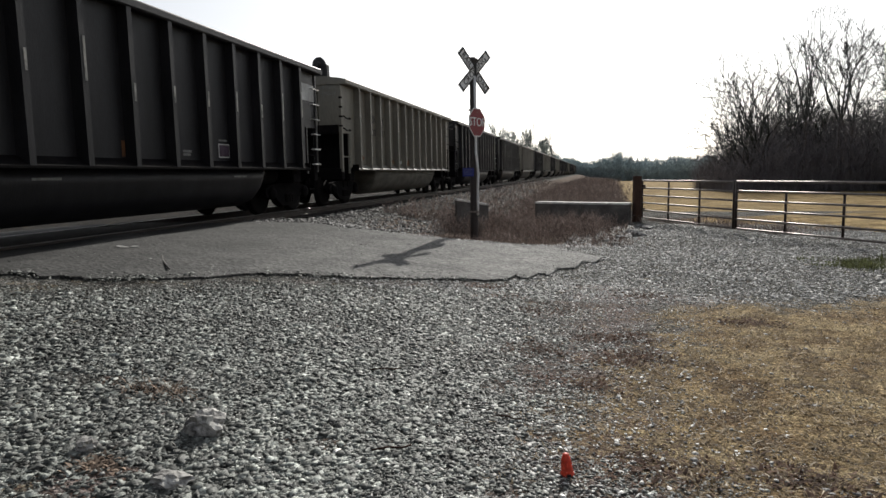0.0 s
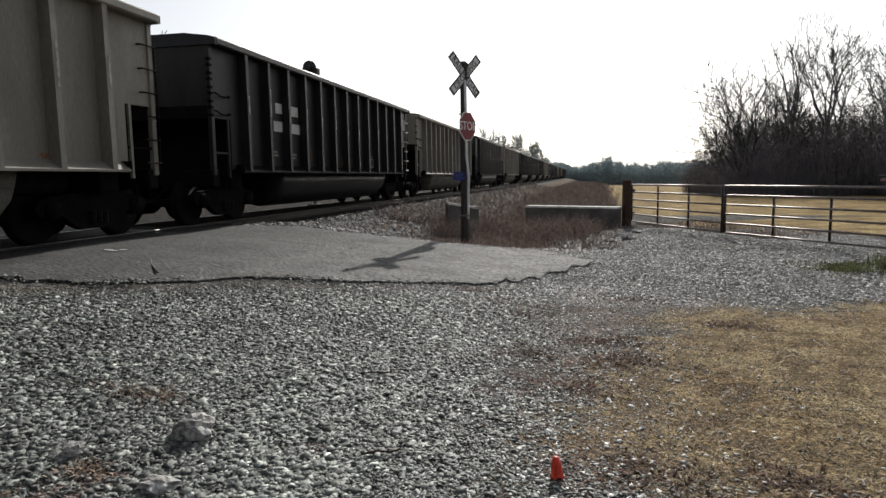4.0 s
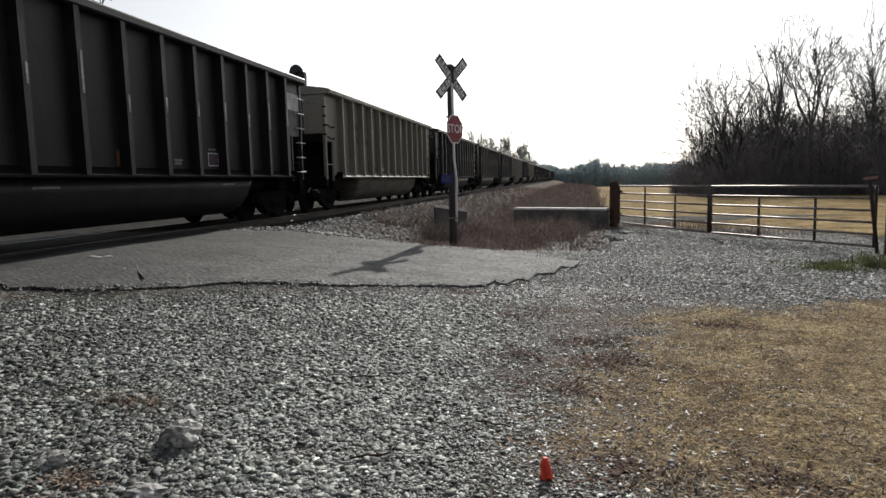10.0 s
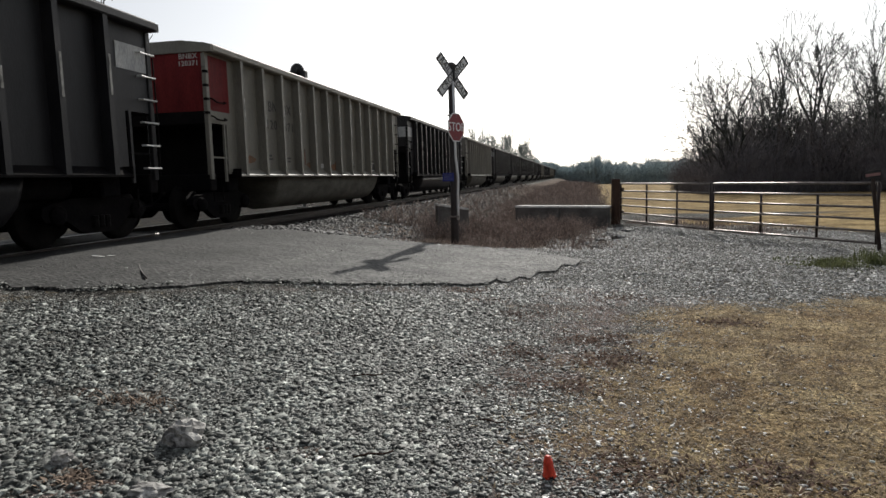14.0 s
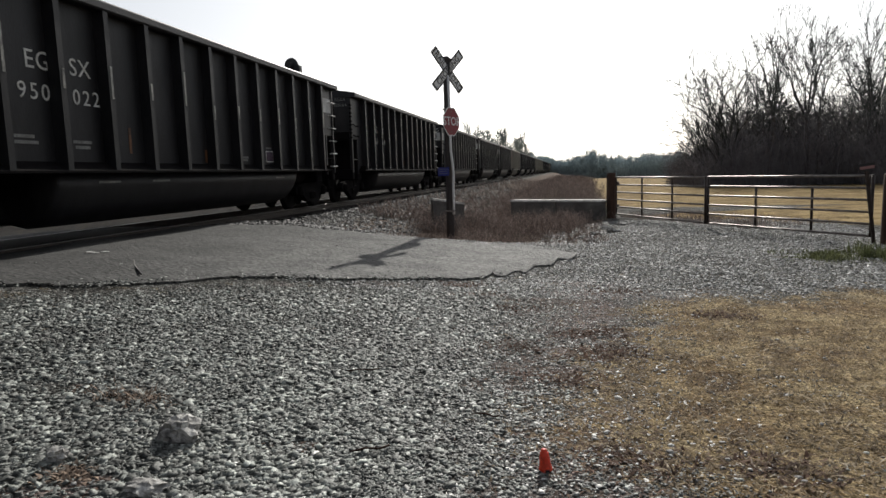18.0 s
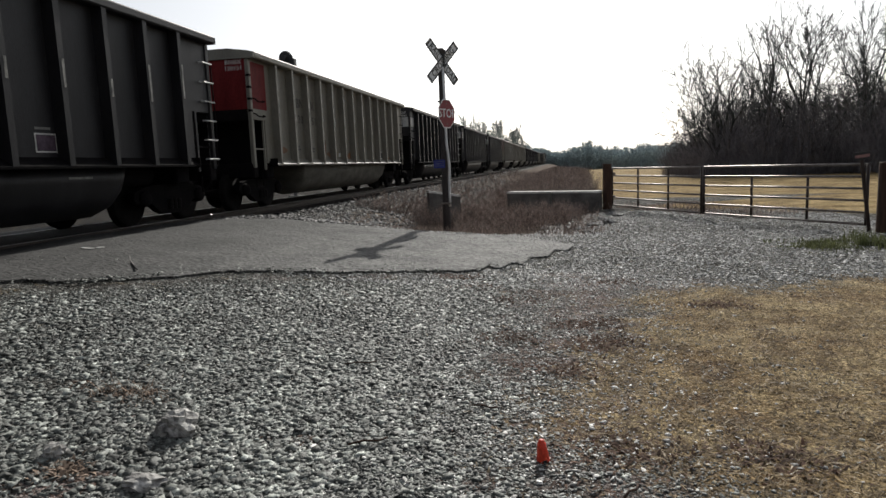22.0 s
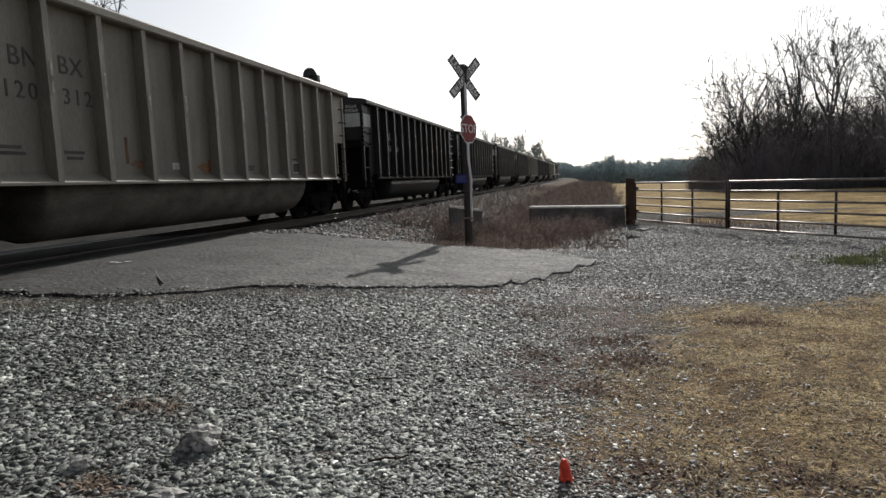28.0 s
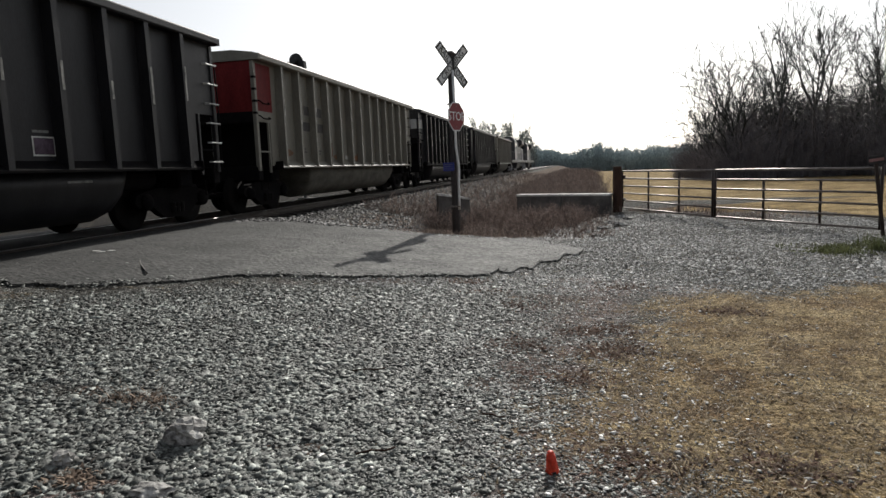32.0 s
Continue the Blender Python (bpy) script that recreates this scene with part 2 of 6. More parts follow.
PALE_STRAW = surf("pale_straw", (0.28, 0.23, 0.16), (0.52, 0.44, 0.32), 5, 0.8, 0, 0, 20, island=0.4, world_space=True)
GREEN = surf("green_weed_blade", (0.065, 0.08, 0.032), (0.155, 0.165, 0.075), 2, 0.8, 0, 0, 20, island=0.4, world_space=True)
LEAF_RED = surf("rusty_leaf_litter", (0.066, 0.041, 0.030), (0.20, 0.125, 0.09), 3, 0.95, 0, 0, 20, island=0.4, world_space=True)
DEAD_LEAF = surf("dead_leaf", (0.12, 0.08, 0.058), (0.30, 0.225, 0.165), 9, 0.9, 0, 0, 20, island=0.5, world_space=True)
LOCO_DARK = surf("locomotive_black", (0.02, 0.02, 0.023), (0.04, 0.04, 0.045), 1, 0.5, 0, 0.1, 20)
LOCO_WHITE = surf("locomotive_white", (0.26, 0.26, 0.27), (0.36, 0.36, 0.36), 1, 0.5, 0, 0.1, 20)
GLASS = surf("dark_window_glass", (0.01, 0.012, 0.014), (0.02, 0.022, 0.025), 1, 0.06, 0, 0, 20)


def leafy(m, amount):
    """Thin dry blades let some light through."""
    nt = m.node_tree
    n, li = nt.nodes, nt.links
    b, out = n["Principled BSDF"], n["Material Output"]
    tr, mx = n.new("ShaderNodeBsdfTranslucent"), n.new("ShaderNodeMixShader")
    li.new(b.inputs["Base Color"].links[0].from_socket, tr.inputs["Color"])
    mx.inputs[0].default_value = amount
    li.new(b.outputs[0], mx.inputs[1]), li.new(tr.outputs[0], mx.inputs[2])
    li.new(mx.outputs[0], out.inputs["Surface"])


leafy(STRAW, 0.45), leafy(GREEN, 0.3), leafy(LEAF_RED, 0.3)


def darken_to_rails(m):
    """The road grows darker towards the rails, with a ragged soft end."""
    nt = m.node_tree
    n, li = nt.nodes, nt.links
    b = n["Principled BSDF"]
    old = b.inputs["Base Color"].links[0].from_socket
    geo, sep, tx = n.new("ShaderNodeNewGeometry"), n.new("ShaderNodeSeparateXYZ"), n.new("ShaderNodeTexNoise")
    tx.inputs["Scale"].default_value, tx.inputs["Detail"].default_value = 0.8, 6
    li.new(geo.outputs["Position"], sep.inputs[0]), li.new(geo.outputs["Position"], tx.inputs["Vector"])
    add = n.new("ShaderNodeMath")
    add.operation = "MULTIPLY_ADD"
    add.inputs[1].default_value = 3.0
    li.new(tx.outputs["Fac"], add.inputs[0]), li.new(sep.outputs["X"], add.inputs[2])
    r = n.new("ShaderNodeMapRange")
    for key, v in (("From Min", -4.2), ("From Max", 0.4), ("To Min", 0.24), ("To Max", 1.03)):
        r.inputs[key].default_value = v
    li.new(add.outputs[0], r.inputs["Value"])
    train_shade = n.new("ShaderNodeMapRange")                     # the train's shade beside and below it, put into the colour
    for key, v in (("From Min", -5.6), ("From Max", -5.25), ("To Min", 0.12), ("To Max", 1.0)):
        train_shade.inputs[key].default_value = v
    li.new(add.outputs[0], train_shade.inputs["Value"])
    both = n.new("ShaderNodeMath")
    both.operation = "MULTIPLY"
    li.new(r.outputs[0], both.inputs[0]), li.new(train_shade.outputs[0], both.inputs[1])
    s = n.new("ShaderNodeVectorMath")
    s.operation = "SCALE"
    li.new(old, s.inputs[0]), li.new(both.outputs[0], s.inputs["Scale"])
    li.new(s.outputs[0], b.inputs["Base Color"])


darken_to_rails(ASPHALT)


def ground_material():
    """Gravel, dry lawn, field, dirt and ballast on one sheet, mixed by the sheet's zone layers with ragged edges."""
    m = bpy.data.materials.new("ground_mix")
    m.use_nodes = True
    nt = m.node_tree
    n, li = nt.nodes, nt.links
    b = n["Principled BSDF"]
    geo = n.new("ShaderNodeNewGeometry")
    pos = geo.outputs["Position"]

    def tex(scale, detail=5, rough=0.6):
        t = n.new("ShaderNodeTexNoise")
        t.inputs["Scale"].default_value, t.inputs["Detail"].default_value, t.inputs["Roughness"].default_value = scale, detail, rough
        li.new(pos, t.inputs["Vector"])
        return t.outputs["Fac"]

    def ramp(fac, *stops):
        r = n.new("ShaderNodeValToRGB")
        while len(r.color_ramp.elements) < len(stops):
            r.color_ramp.elements.new(0.5)
        for e, (p, c) in zip(r.color_ramp.elements, stops):
            e.position, e.color = p, (*c, 1)
        li.new(fac, r.inputs[0])
        return r.outputs[0]

    def blend(fac, a, c):
        x = n.new("ShaderNodeMix")
        x.data_type = "RGBA"
        li.new(fac, x.inputs["Factor"]), li.new(a, x.inputs["A"]), li.new(c, x.inputs["B"])
        return x.outputs["Result"]

    def layer(name, width=0.18, scale=5.0, amp=0.55):
        at = n.new("ShaderNodeAttribute")
        at.attribute_name = name
        a = n.new("ShaderNodeMath")
        a.operation = "MULTIPLY_ADD"
        li.new(tex(scale, 7, 0.7), a.inputs[0])
        a.inputs[1].default_value, a.inputs[2].default_value = amp * 2, -amp
        s = n.new("ShaderNodeMath")
        s.operation = "ADD"
        li.new(at.outputs["Fac"], s.inputs[0]), li.new(a.outputs[0], s.inputs[1])
        r = n.new("ShaderNodeMapRange")
        r.inputs["From Min"].default_value, r.inputs["From Max"].default_value = 0.5 - width, 0.5 + width
        li.new(s.outputs[0], r.inputs["Value"])
        return r.outputs[0]

    vor = n.new("ShaderNodeTexVoronoi")
    vor.inputs["Scale"].default_value = 40
    li.new(pos, vor.inputs["Vector"])
    sep = n.new("ShaderNodeSeparateColor")
    li.new(vor.outputs["Color"], sep.inputs[0])
    gravel = ramp(sep.outputs[0], (0.0, (0.03, 0.03, 0.028)), (0.5, (0.085, 0.085, 0.08)), (0.85, (0.20, 0.20, 0.19)), (1.0, (0.45, 0.45, 0.43)))
    stain = ramp(tex(0.7), (0.35, (0.62, 0.60, 0.58)), (0.65, (1.05, 1.04, 1.02)))
    mul = n.new("ShaderNodeMix")
    mul.data_type, mul.blend_type = "RGBA", "MULTIPLY"
    mul.inputs["Factor"].default_value = 1.0
    li.new(gravel, mul.inputs["A"]), li.new(stain, mul.inputs["B"])
    col = mul.outputs["Result"]
    def speckle(c, scale, lo, hi, detail=4):
        """Fine light and dark flecks over a colour."""
        r = n.new("ShaderNodeMapRange")
        r.inputs["From Min"].default_value, r.inputs["From Max"].default_value = 0.34, 0.66
        r.inputs["To Min"].default_value, r.inputs["To Max"].default_value = lo, hi
        li.new(tex(scale, detail, 0.7), r.inputs["Value"])
        s = n.new("ShaderNodeVectorMath")
        s.operation = "SCALE"
        li.new(c, s.inputs[0]), li.new(r.outputs[0], s.inputs["Scale"])
        return s.outputs[0]

    dirt = speckle(ramp(tex(7, 8, 0.75), (0.3, (0.115, 0.09, 0.083)), (0.7, (0.32, 0.268, 0.248))), 70, 0.3, 1.8)
    # sooty ballast by the rails; beyond them dimness is put into the ground's colour
    sooty_dim = ramp(tex(6, 8, 0.75), (0.3, (0.012, 0.011, 0.010)), (0.7, (0.05, 0.046, 0.042)))
    lawn = ramp(tex(1.6, 10, 0.72), (0.32, (0.10, 0.065, 0.048)), (0.42, (0.19, 0.13, 0.07)), (0.52, (0.275, 0.208, 0.115)), (0.64, (0.32, 0.26, 0.155)), (0.74, (0.27, 0.235, 0.165)))
    lawn = speckle(speckle(speckle(lawn, 60, 0.2, 1.9), 24, 0.4, 1.65), 3.2, 0.66, 1.25)
    field = speckle(speckle(ramp(tex(0.35, 8, 0.7), (0.3, (0.17, 0.115, 0.055)), (0.5, (0.30, 0.215, 0.10)), (0.7, (0.42, 0.32, 0.17))), 1.3, 0.6, 1.4), 7, 0.6, 1.4)
    scrub = ramp(tex(3, 8, 0.7), (0.3, (0.065, 0.048, 0.037)), (0.7, (0.16, 0.118, 0.09)))
    col = blend(layer("dirt", 0.25, 2.0, 0.9), col, dirt)
    col = blend(layer("sooty_dim", 0.3, 3.0, 0.3), col, sooty_dim)
    lawn_fac = layer("lawn", 0.30, 3.4, 1.3)
    col = blend(lawn_fac, col, lawn)
    col = blend(layer("scrub", 0.2, 2.0), col, scrub)
    col = blend(layer("field", 0.2, 1.0, 0.3), col, field)
    li.new(col, b.inputs["Base Color"])
    b.inputs["Roughness"].default_value = 0.95
    b.inputs["Specular IOR Level"].default_value = 0.05
    bp = n.new("ShaderNodeBump")
    bp.inputs["Strength"].default_value, bp.inputs["Distance"].default_value = 0.9, 0.03
    h = n.new("ShaderNodeMath")
    h.operation = "ADD"
    inv = n.new("ShaderNodeMath")
    inv.operation = "MULTIPLY"
    keep = n.new("ShaderNodeMapRange")
    keep.inputs["To Min"].default_value, keep.inputs["To Max"].default_value = -1.2, 0.0
    li.new(lawn_fac, keep.inputs["Value"]), li.new(keep.outputs[0], inv.inputs[1])
    li.new(vor.outputs["Distance"], inv.inputs[0])
    li.new(inv.outputs[0], h.inputs[0]), li.new(tex(30, 6, 0.7), h.inputs[1])
    li.new(h.outputs[0], bp.inputs["Height"])
    li.new(bp.outputs[0], b.inputs["Normal"])
    return m


GROUND_M = ground_material()


# ---------------------------------------------------------------- mesh tools
class Mesh:
    """Collects solids, then makes one mesh object of them."""

    def __init__(self):
        self.v, self.f = [], []

    def add(self, verts, faces):
        o = len(self.v)
        self.v += [tuple(p) for p in verts]
        self.f += [tuple(i + o for i in f) for f in faces]
        return self

    def box(self, x0, x1, y0, y1, z0, z1, c=0.0, m=None):
        """A box, its long edges cut by c."""
        if c:
            pts = []
            for sx, x in ((1, x0), (-1, x1)):
                for sy, y in ((1, y0), (-1, y1)):
                    for sz, z in ((1, z0), (-1, z1)):
                        pts += [(x, y + sy * c, z + sz * c), (x + sx * c, y, z + sz * c), (x + sx * c, y + sy * c, z)]
            bm = bmesh.new()
            for p in pts:
                bm.verts.new(p)
            bmesh.ops.convex_hull(bm, input=bm.verts)
            bm.verts.index_update()
            verts, faces = [v.co.copy() for v in bm.verts], [[v.index for v in f.verts] for f in bm.faces]
            bm.free()
        else:
            verts = [Vector((x, y, z)) for x in (x0, x1) for y in (y0, y1) for z in (z0, z1)]
            faces = [(0, 1, 3, 2), (4, 6, 7, 5), (0, 4, 5, 1), (2, 3, 7, 6), (0, 2, 6, 4), (1, 5, 7, 3)]
        if m:
            verts = [m @ p for p in verts]
        return self.add(verts, faces)

    def tube(self, a, b, r0, r1=None, n=8, caps=True):
        r1 = r0 if r1 is None else r1
        a, b = Vector(a), Vector(b)
        w = (b - a).normalized()
        u = w.orthogonal().normalized()
        s = w.cross(u)
        vs = []
        for p, r in ((a, r0), (b, r1)):
            for i in range(n):
                t = 2 * math.pi * i / n
                vs.append(p + (u * math.cos(t) + s * math.sin(t)) * r)
        fs = [(i, (i + 1) % n, n + (i + 1) % n, n + i) for i in range(n)]
        if caps:
            fs += [tuple(range(n - 1, -1, -1)), tuple(range(n, 2 * n))]
        return self.add(vs, fs)

    def pipe(self, pts, r, n=8):
        """One bent tube through all the points."""
        pts = [Vector(p) for p in pts]
        u, vs = None, []
        for i, p in enumerate(pts):
            w = ((pts[min(i + 1, len(pts) - 1)] - p).normalized() + (p - pts[max(i - 1, 0)]).normalized()).normalized()
            u = w.orthogonal().normalized() if u is None else (u - w * u.dot(w)).normalized()
            s = w.cross(u)
            vs += [p + (u * math.cos(2 * math.pi * k / n) + s * math.sin(2 * math.pi * k / n)) * r for k in range(n)]
        fs = [(j * n + k, j * n + (k + 1) % n, (j + 1) * n + (k + 1) % n, (j + 1) * n + k) for j in range(len(pts) - 1) for k in range(n)]
        fs += [tuple(range(n - 1, -1, -1)), tuple(range((len(pts) - 1) * n, len(pts) * n))]
        return self.add(vs, fs)

    def prism(self, poly, axis, lo, hi, m=None):
        """A polygon in the two other axes, drawn out along one axis from lo to hi."""
        k = len(poly)
        vs = []
        for h in (lo, hi):
            for p, q in poly:
                vs.append(Vector({"x": (h, p, q), "y": (p, h, q), "z": (p, q, h)}[axis]))
        if m:
            vs = [m @ p for p in vs]
        fs = [(i, (i + 1) % k, k + (i + 1) % k, k + i) for i in range(k)] + [tuple(range(k - 1, -1, -1)), tuple(range(k, 2 * k))]
        return self.add(vs, fs)

    def lathe(self, rings, axis="x", centre=(0, 0, 0), n=20):
        """Rings of (place along the axis, radius)."""
        vs = []
        for h, r in rings:
            for i in range(n):
                t = 2 * math.pi * i / n
                c, s = r * math.cos(t), r * math.sin(t)
                p = {"x": (h, c, s), "y": (c, h, s), "z": (c, s, h)}[axis]
                vs.append((p[0] + centre[0], p[1] + centre[1], p[2] + centre[2]))
        fs = []
        for j in range(len(rings) - 1):
            for i in range(n):
                fs.append((j * n + i, j * n + (i + 1) % n, (j + 1) * n + (i + 1) % n, (j + 1) * n + i))
        fs += [tuple(range(n - 1, -1, -1)), tuple(range((len(rings) - 1) * n, len(rings) * n))]
        return self.add(vs, fs)

    def data(self, name, mat, smooth=False):
        me = bpy.data.meshes.new(name)
        me.from_pydata(self.v, [], self.f)
        me.materials.append(mat)
        bm = bmesh.new()
        bm.from_mesh(me)
        bmesh.ops.recalc_face_normals(bm, faces=bm.faces)
        bm.to_mesh(me)
        bm.free()
        if smooth:
            me.polygons.foreach_set("use_smooth", [True] * len(me.polygons))
        me.update()
        return me


def part(name, mesh, mat, parent=None, label="", smooth=False):
    """One mesh object, under a thing or a part."""
    data = mesh.data(name, mat, smooth) if isinstance(mesh, Mesh) else mesh
    ob = new(name, data)
    ob.parent = parent
    if label:
        ob["label"] = label
    return ob


def thing(name, m, label, category, group="", kind=""):
    ob = new(name)
    ob.empty_display_size = 0.2
    ob.matrix_world = m
    return tagged(ob, label, category, group, kind)


def soup(name, verts, faces, mat, label, category, kind="stuff", smooth=False):
    """One large mesh from arrays: verts n x 3, faces n x 3 or n x 4."""
    me = bpy.data.meshes.new(name)
    verts, faces = np.asarray(verts, dtype=np.float32), np.asarray(faces, dtype=np.int32)
    k = faces.shape[1]
    me.vertices.add(len(verts))
    me.vertices.foreach_set("co", verts.ravel())
    me.loops.add(faces.size)
    me.loops.foreach_set("vertex_index", faces.ravel())
    me.polygons.add(len(faces))
    me.polygons.foreach_set("loop_start", np.arange(0, faces.size, k, dtype=np.int32))
    me.polygons.foreach_set("loop_total", np.full(len(faces), k, dtype=np.int32))
    me.materials.append(mat)
    me.update(calc_edges=True)
    ob = new(name, me)
    return tagged(ob, label, category, kind=kind)


letters = {}


def text_data(string, size, mat, depth=0.004, spacing=1.0):
    """Raised lettering in the built-in font, centred on its origin."""
    key = (string, size, mat.name, spacing)
    if key not in letters:
        cu = bpy.data.curves.new("lettering", "FONT")
        cu.body, cu.size, cu.extrude, cu.align_x, cu.align_y = string, size, depth, "CENTER", "CENTER"
        cu.space_character = spacing
        cu.resolution_u = 3
        ob = bpy.data.objects.new("lettering", cu)
        scene.collection.objects.link(ob)
        bpy.context.view_layer.update()
        me = bpy.data.meshes.new_from_object(ob.evaluated_get(bpy.context.evaluated_depsgraph_get()))
        bpy.data.objects.remove(ob)
        bpy.data.curves.remove(cu)
        me.materials.clear()
        me.materials.append(mat)
        letters[key] = me
    return letters[key]


def lettering(name, string, size, mat, parent, m, label="", spacing=1.0):
    ob = new(name, text_data(string, size, mat, spacing=spacing))
    ob.parent = parent
    ob.matrix_basis = m
    if label:
        ob["label"] = label
    return ob

# ---------------------------------------------------------------- the train's cars
# number on each car from the leading one in view to the last, with its paint and coloured end
CARS = (
    (0, "kA", "", ""),
    (1, "kA", "", ""),
    (2, "gA", "BNBX", "120317"),
    (3, "kA", "EGSX", "950173"),
    (4, "kA", "EGSX", "950064"),
    (5, "gA", "BNBX", "120321"),
    (6, "kA", "", ""),
    (7, "gA", "", ""),
    (8, "kA", "EGSX", "950132"),
    (9, "gA", "BNBX", "120217"),
    (10, "kA", "EGSX", "950080"),
    (11, "kA", "EGSX", "950157"),
    (12, "kA", "EGSX", "950445"),
    (13, "gA", "BNBX", "120359"),
    (14, "kA", "EGSX", "950036"),
    (15, "kA", "EGSX", "950177"),
    (16, "kA", "EGSX", "950222"),
    (17, "gB", "BNBX", "120371"),
    (18, "kB", "", ""),
    (19, "gA", "", ""),
    (20, "kB", "EGSX", "950119"),
    (21, "kA", "EGSX", "950022"),
    (22, "kA", "EGSX", "950164"),
    (23, "kB", "EGSX", "950199"),
    (24, "kB", "EGSX", "950396"),
    (25, "kB", "EGSX", "950325"),
    (26, "gB", "BNBX", "120151"),
    (27, "kB", "EGSX", "950063"),
    (28, "kB", "EGSX", "950292"),
    (29, "kB", "EGSX", "950082"),
    (30, "gB", "", ""),
    (31, "gA", "", ""),
    (32, "gB", "BNBX", "120312"),
    (33, "kB", "EGSX", "950269"),
    (34, "kA", "EGSX", "950075"),
    (35, "kB", "EGSX", "950058"),
    (36, "kB", "EGSX", "950444"),
    (37, "gB", "", ""),
    (38, "kB", "", ""),
    (39, "kA", "", ""),
    (40, "gA", "", ""),
)
for _, key, mark, number in CARS:                         # all their lettering, made while the scene is still small
    if number:
        ink = MARK_DARK if key[0] == "g" else MARK_WHITE
        for string, size, gap in ((mark[:2], 0.36, 1.08), (mark[2:], 0.36, 1.08), (number[:3], 0.32, 1.28), (number[3:], 0.32, 1.28)):
            text_data(string, size, ink, spacing=gap)
        ink = MARK_WHITE if key[1] == "B" else MARK_FAINT
        text_data(mark, 0.15, ink, spacing=1.1), text_data(number, 0.14, ink, spacing=1.1)

# ---------------------------------------------------------------- ground
def graded(lo, hi, step, near_lo, near_hi):
    """Grid lines: even between near_lo and near_hi, wider and wider outside."""
    mid = list(np.arange(near_lo, near_hi + 1e-6, step))
    out, s, p = [], step, near_hi
    while p < hi:
        s *= 1.13
        p += s
        out.append(min(p, hi))
    left, s, p = [], step, near_lo
    while p > lo:
        s *= 1.13
        p -= s
        left.append(max(p, lo))
    return left[::-1] + mid + out


def smooth(a, b, v):
    t = min(1.0, max(0.0, (v - a) / (b - a)))
    return t * t * (3 - 2 * t)


ROAD_NEAR = ((-26, -0.5), (-12, 3.5), (-8.6, 4.6), (-6.9, 5.3), (-5.88, 5.7), (-5.3, 5.95), (-4.7, 6.5), (-4.4, 6.78), (-4.2, 7.15), (-3.8, 7.5), (-3.2, 7.78), (-2.3, 8.2),
             (-1.6, 8.55), (-1.12, 8.62), (-1.06, 8.98), (-0.84, 9.0), (-0.78, 9.42), (-0.60, 9.36), (-0.50, 9.95), (-0.22, 9.98), (-0.16, 10.55), (0.10, 10.7), (0.16, 11.2))
ROAD_FAR = ((-26, 10.0), (-12, 11.6), (-8.6, 12.0), (-6.6, 12.3), (-5.8, 12.8), (-4.8, 12.85), (-3.8, 12.8), (-2.8, 12.7), (-2.0, 12.77), (-1.2, 12.8), (-0.5, 12.5), (-0.19, 12.0), (0.0, 11.6), (0.16, 11.3))


NEAR_X, NEAR_Y = zip(*ROAD_NEAR)
FAR_X, FAR_Y = zip(*ROAD_FAR)


def road_near(x):
    return lerp(x, NEAR_X, NEAR_Y)


def road_far(x):
    return lerp(x, FAR_X, FAR_Y)


def zone_lawn(x, y):
    edge = lerp(y, (-6, 2.0, 3.0, 4.4, 5.2, 6.2, 6.9, 7.5), (0.1, 0.1, 0.2, 0.3, 0.45, 0.6, 0.5, 0.4))
    edge += 0.45 * noise.noise((1.5, y * 0.9, 0)) + 0.45 * noise.noise((4.5, y * 2.6, 0)) + 0.2 * noise.noise((2.5, y * 7.0, 0))
    top = lerp(x, (0, 1.5, 3, 6, 12), (7.2, 7.5, 7.6, 7.9, 8.4)) + 0.9 * noise.noise((x * 0.55, 2.5, 0)) + 0.7 * noise.noise((x * 1.7, 6.5, 0)) + 0.35 * noise.noise((x * 5, 1.5, 0))
    return smooth(-0.8, 0.8, x - edge) * smooth(0.7, -0.7, y - top)


def zone_dirt(x, y):
    a = math.exp(-((x + 0.2 - 0.06 * y) / 0.85) ** 2) * smooth(1.0, 2.2, y) * smooth(9.4, 8.4, y) * 0.55
    b = math.exp(-(((x - 0.6) / 1.6) ** 2 + ((y - 7.7) / 0.5) ** 2)) * 0.6
    c = max(math.exp(-(((x + 2.3) / 0.3) ** 2 + ((y - 2.5) / 0.3) ** 2)), math.exp(-(((x + 2.5) / 0.22) ** 2 + ((y - 3.3) / 0.16) ** 2))) * 0.75
    e = math.exp(-((y - 13.5) / 0.5) ** 2) * smooth(-6.5, -4.8, x) * smooth(0.8, -0.6, x) * 0.95
    g = math.exp(-((y - road_near(x) + 0.35) / 0.3) ** 2) * smooth(-1.0, -2.0, x) * 0.22
    return max(a, b, c, e, g, 0.06)


def bare_patch(x, y):
    """Patches of trodden earth and dead leaves in the gravel between the road and the lawn."""
    return zone_dirt(x, y) * 0.6 + 0.75 * noise.noise((x * 1.5, y * 2.4, 7)) + 0.3 * noise.noise((x * 5, y * 7, 3))


# Sooty track bed, and the ground beyond the train that is painted dim.
def zone_sooty_dim(x, y):
    return smooth(2.6, 1.7, x - TRACK_X) * smooth(-80, -60, x - TRACK_X)


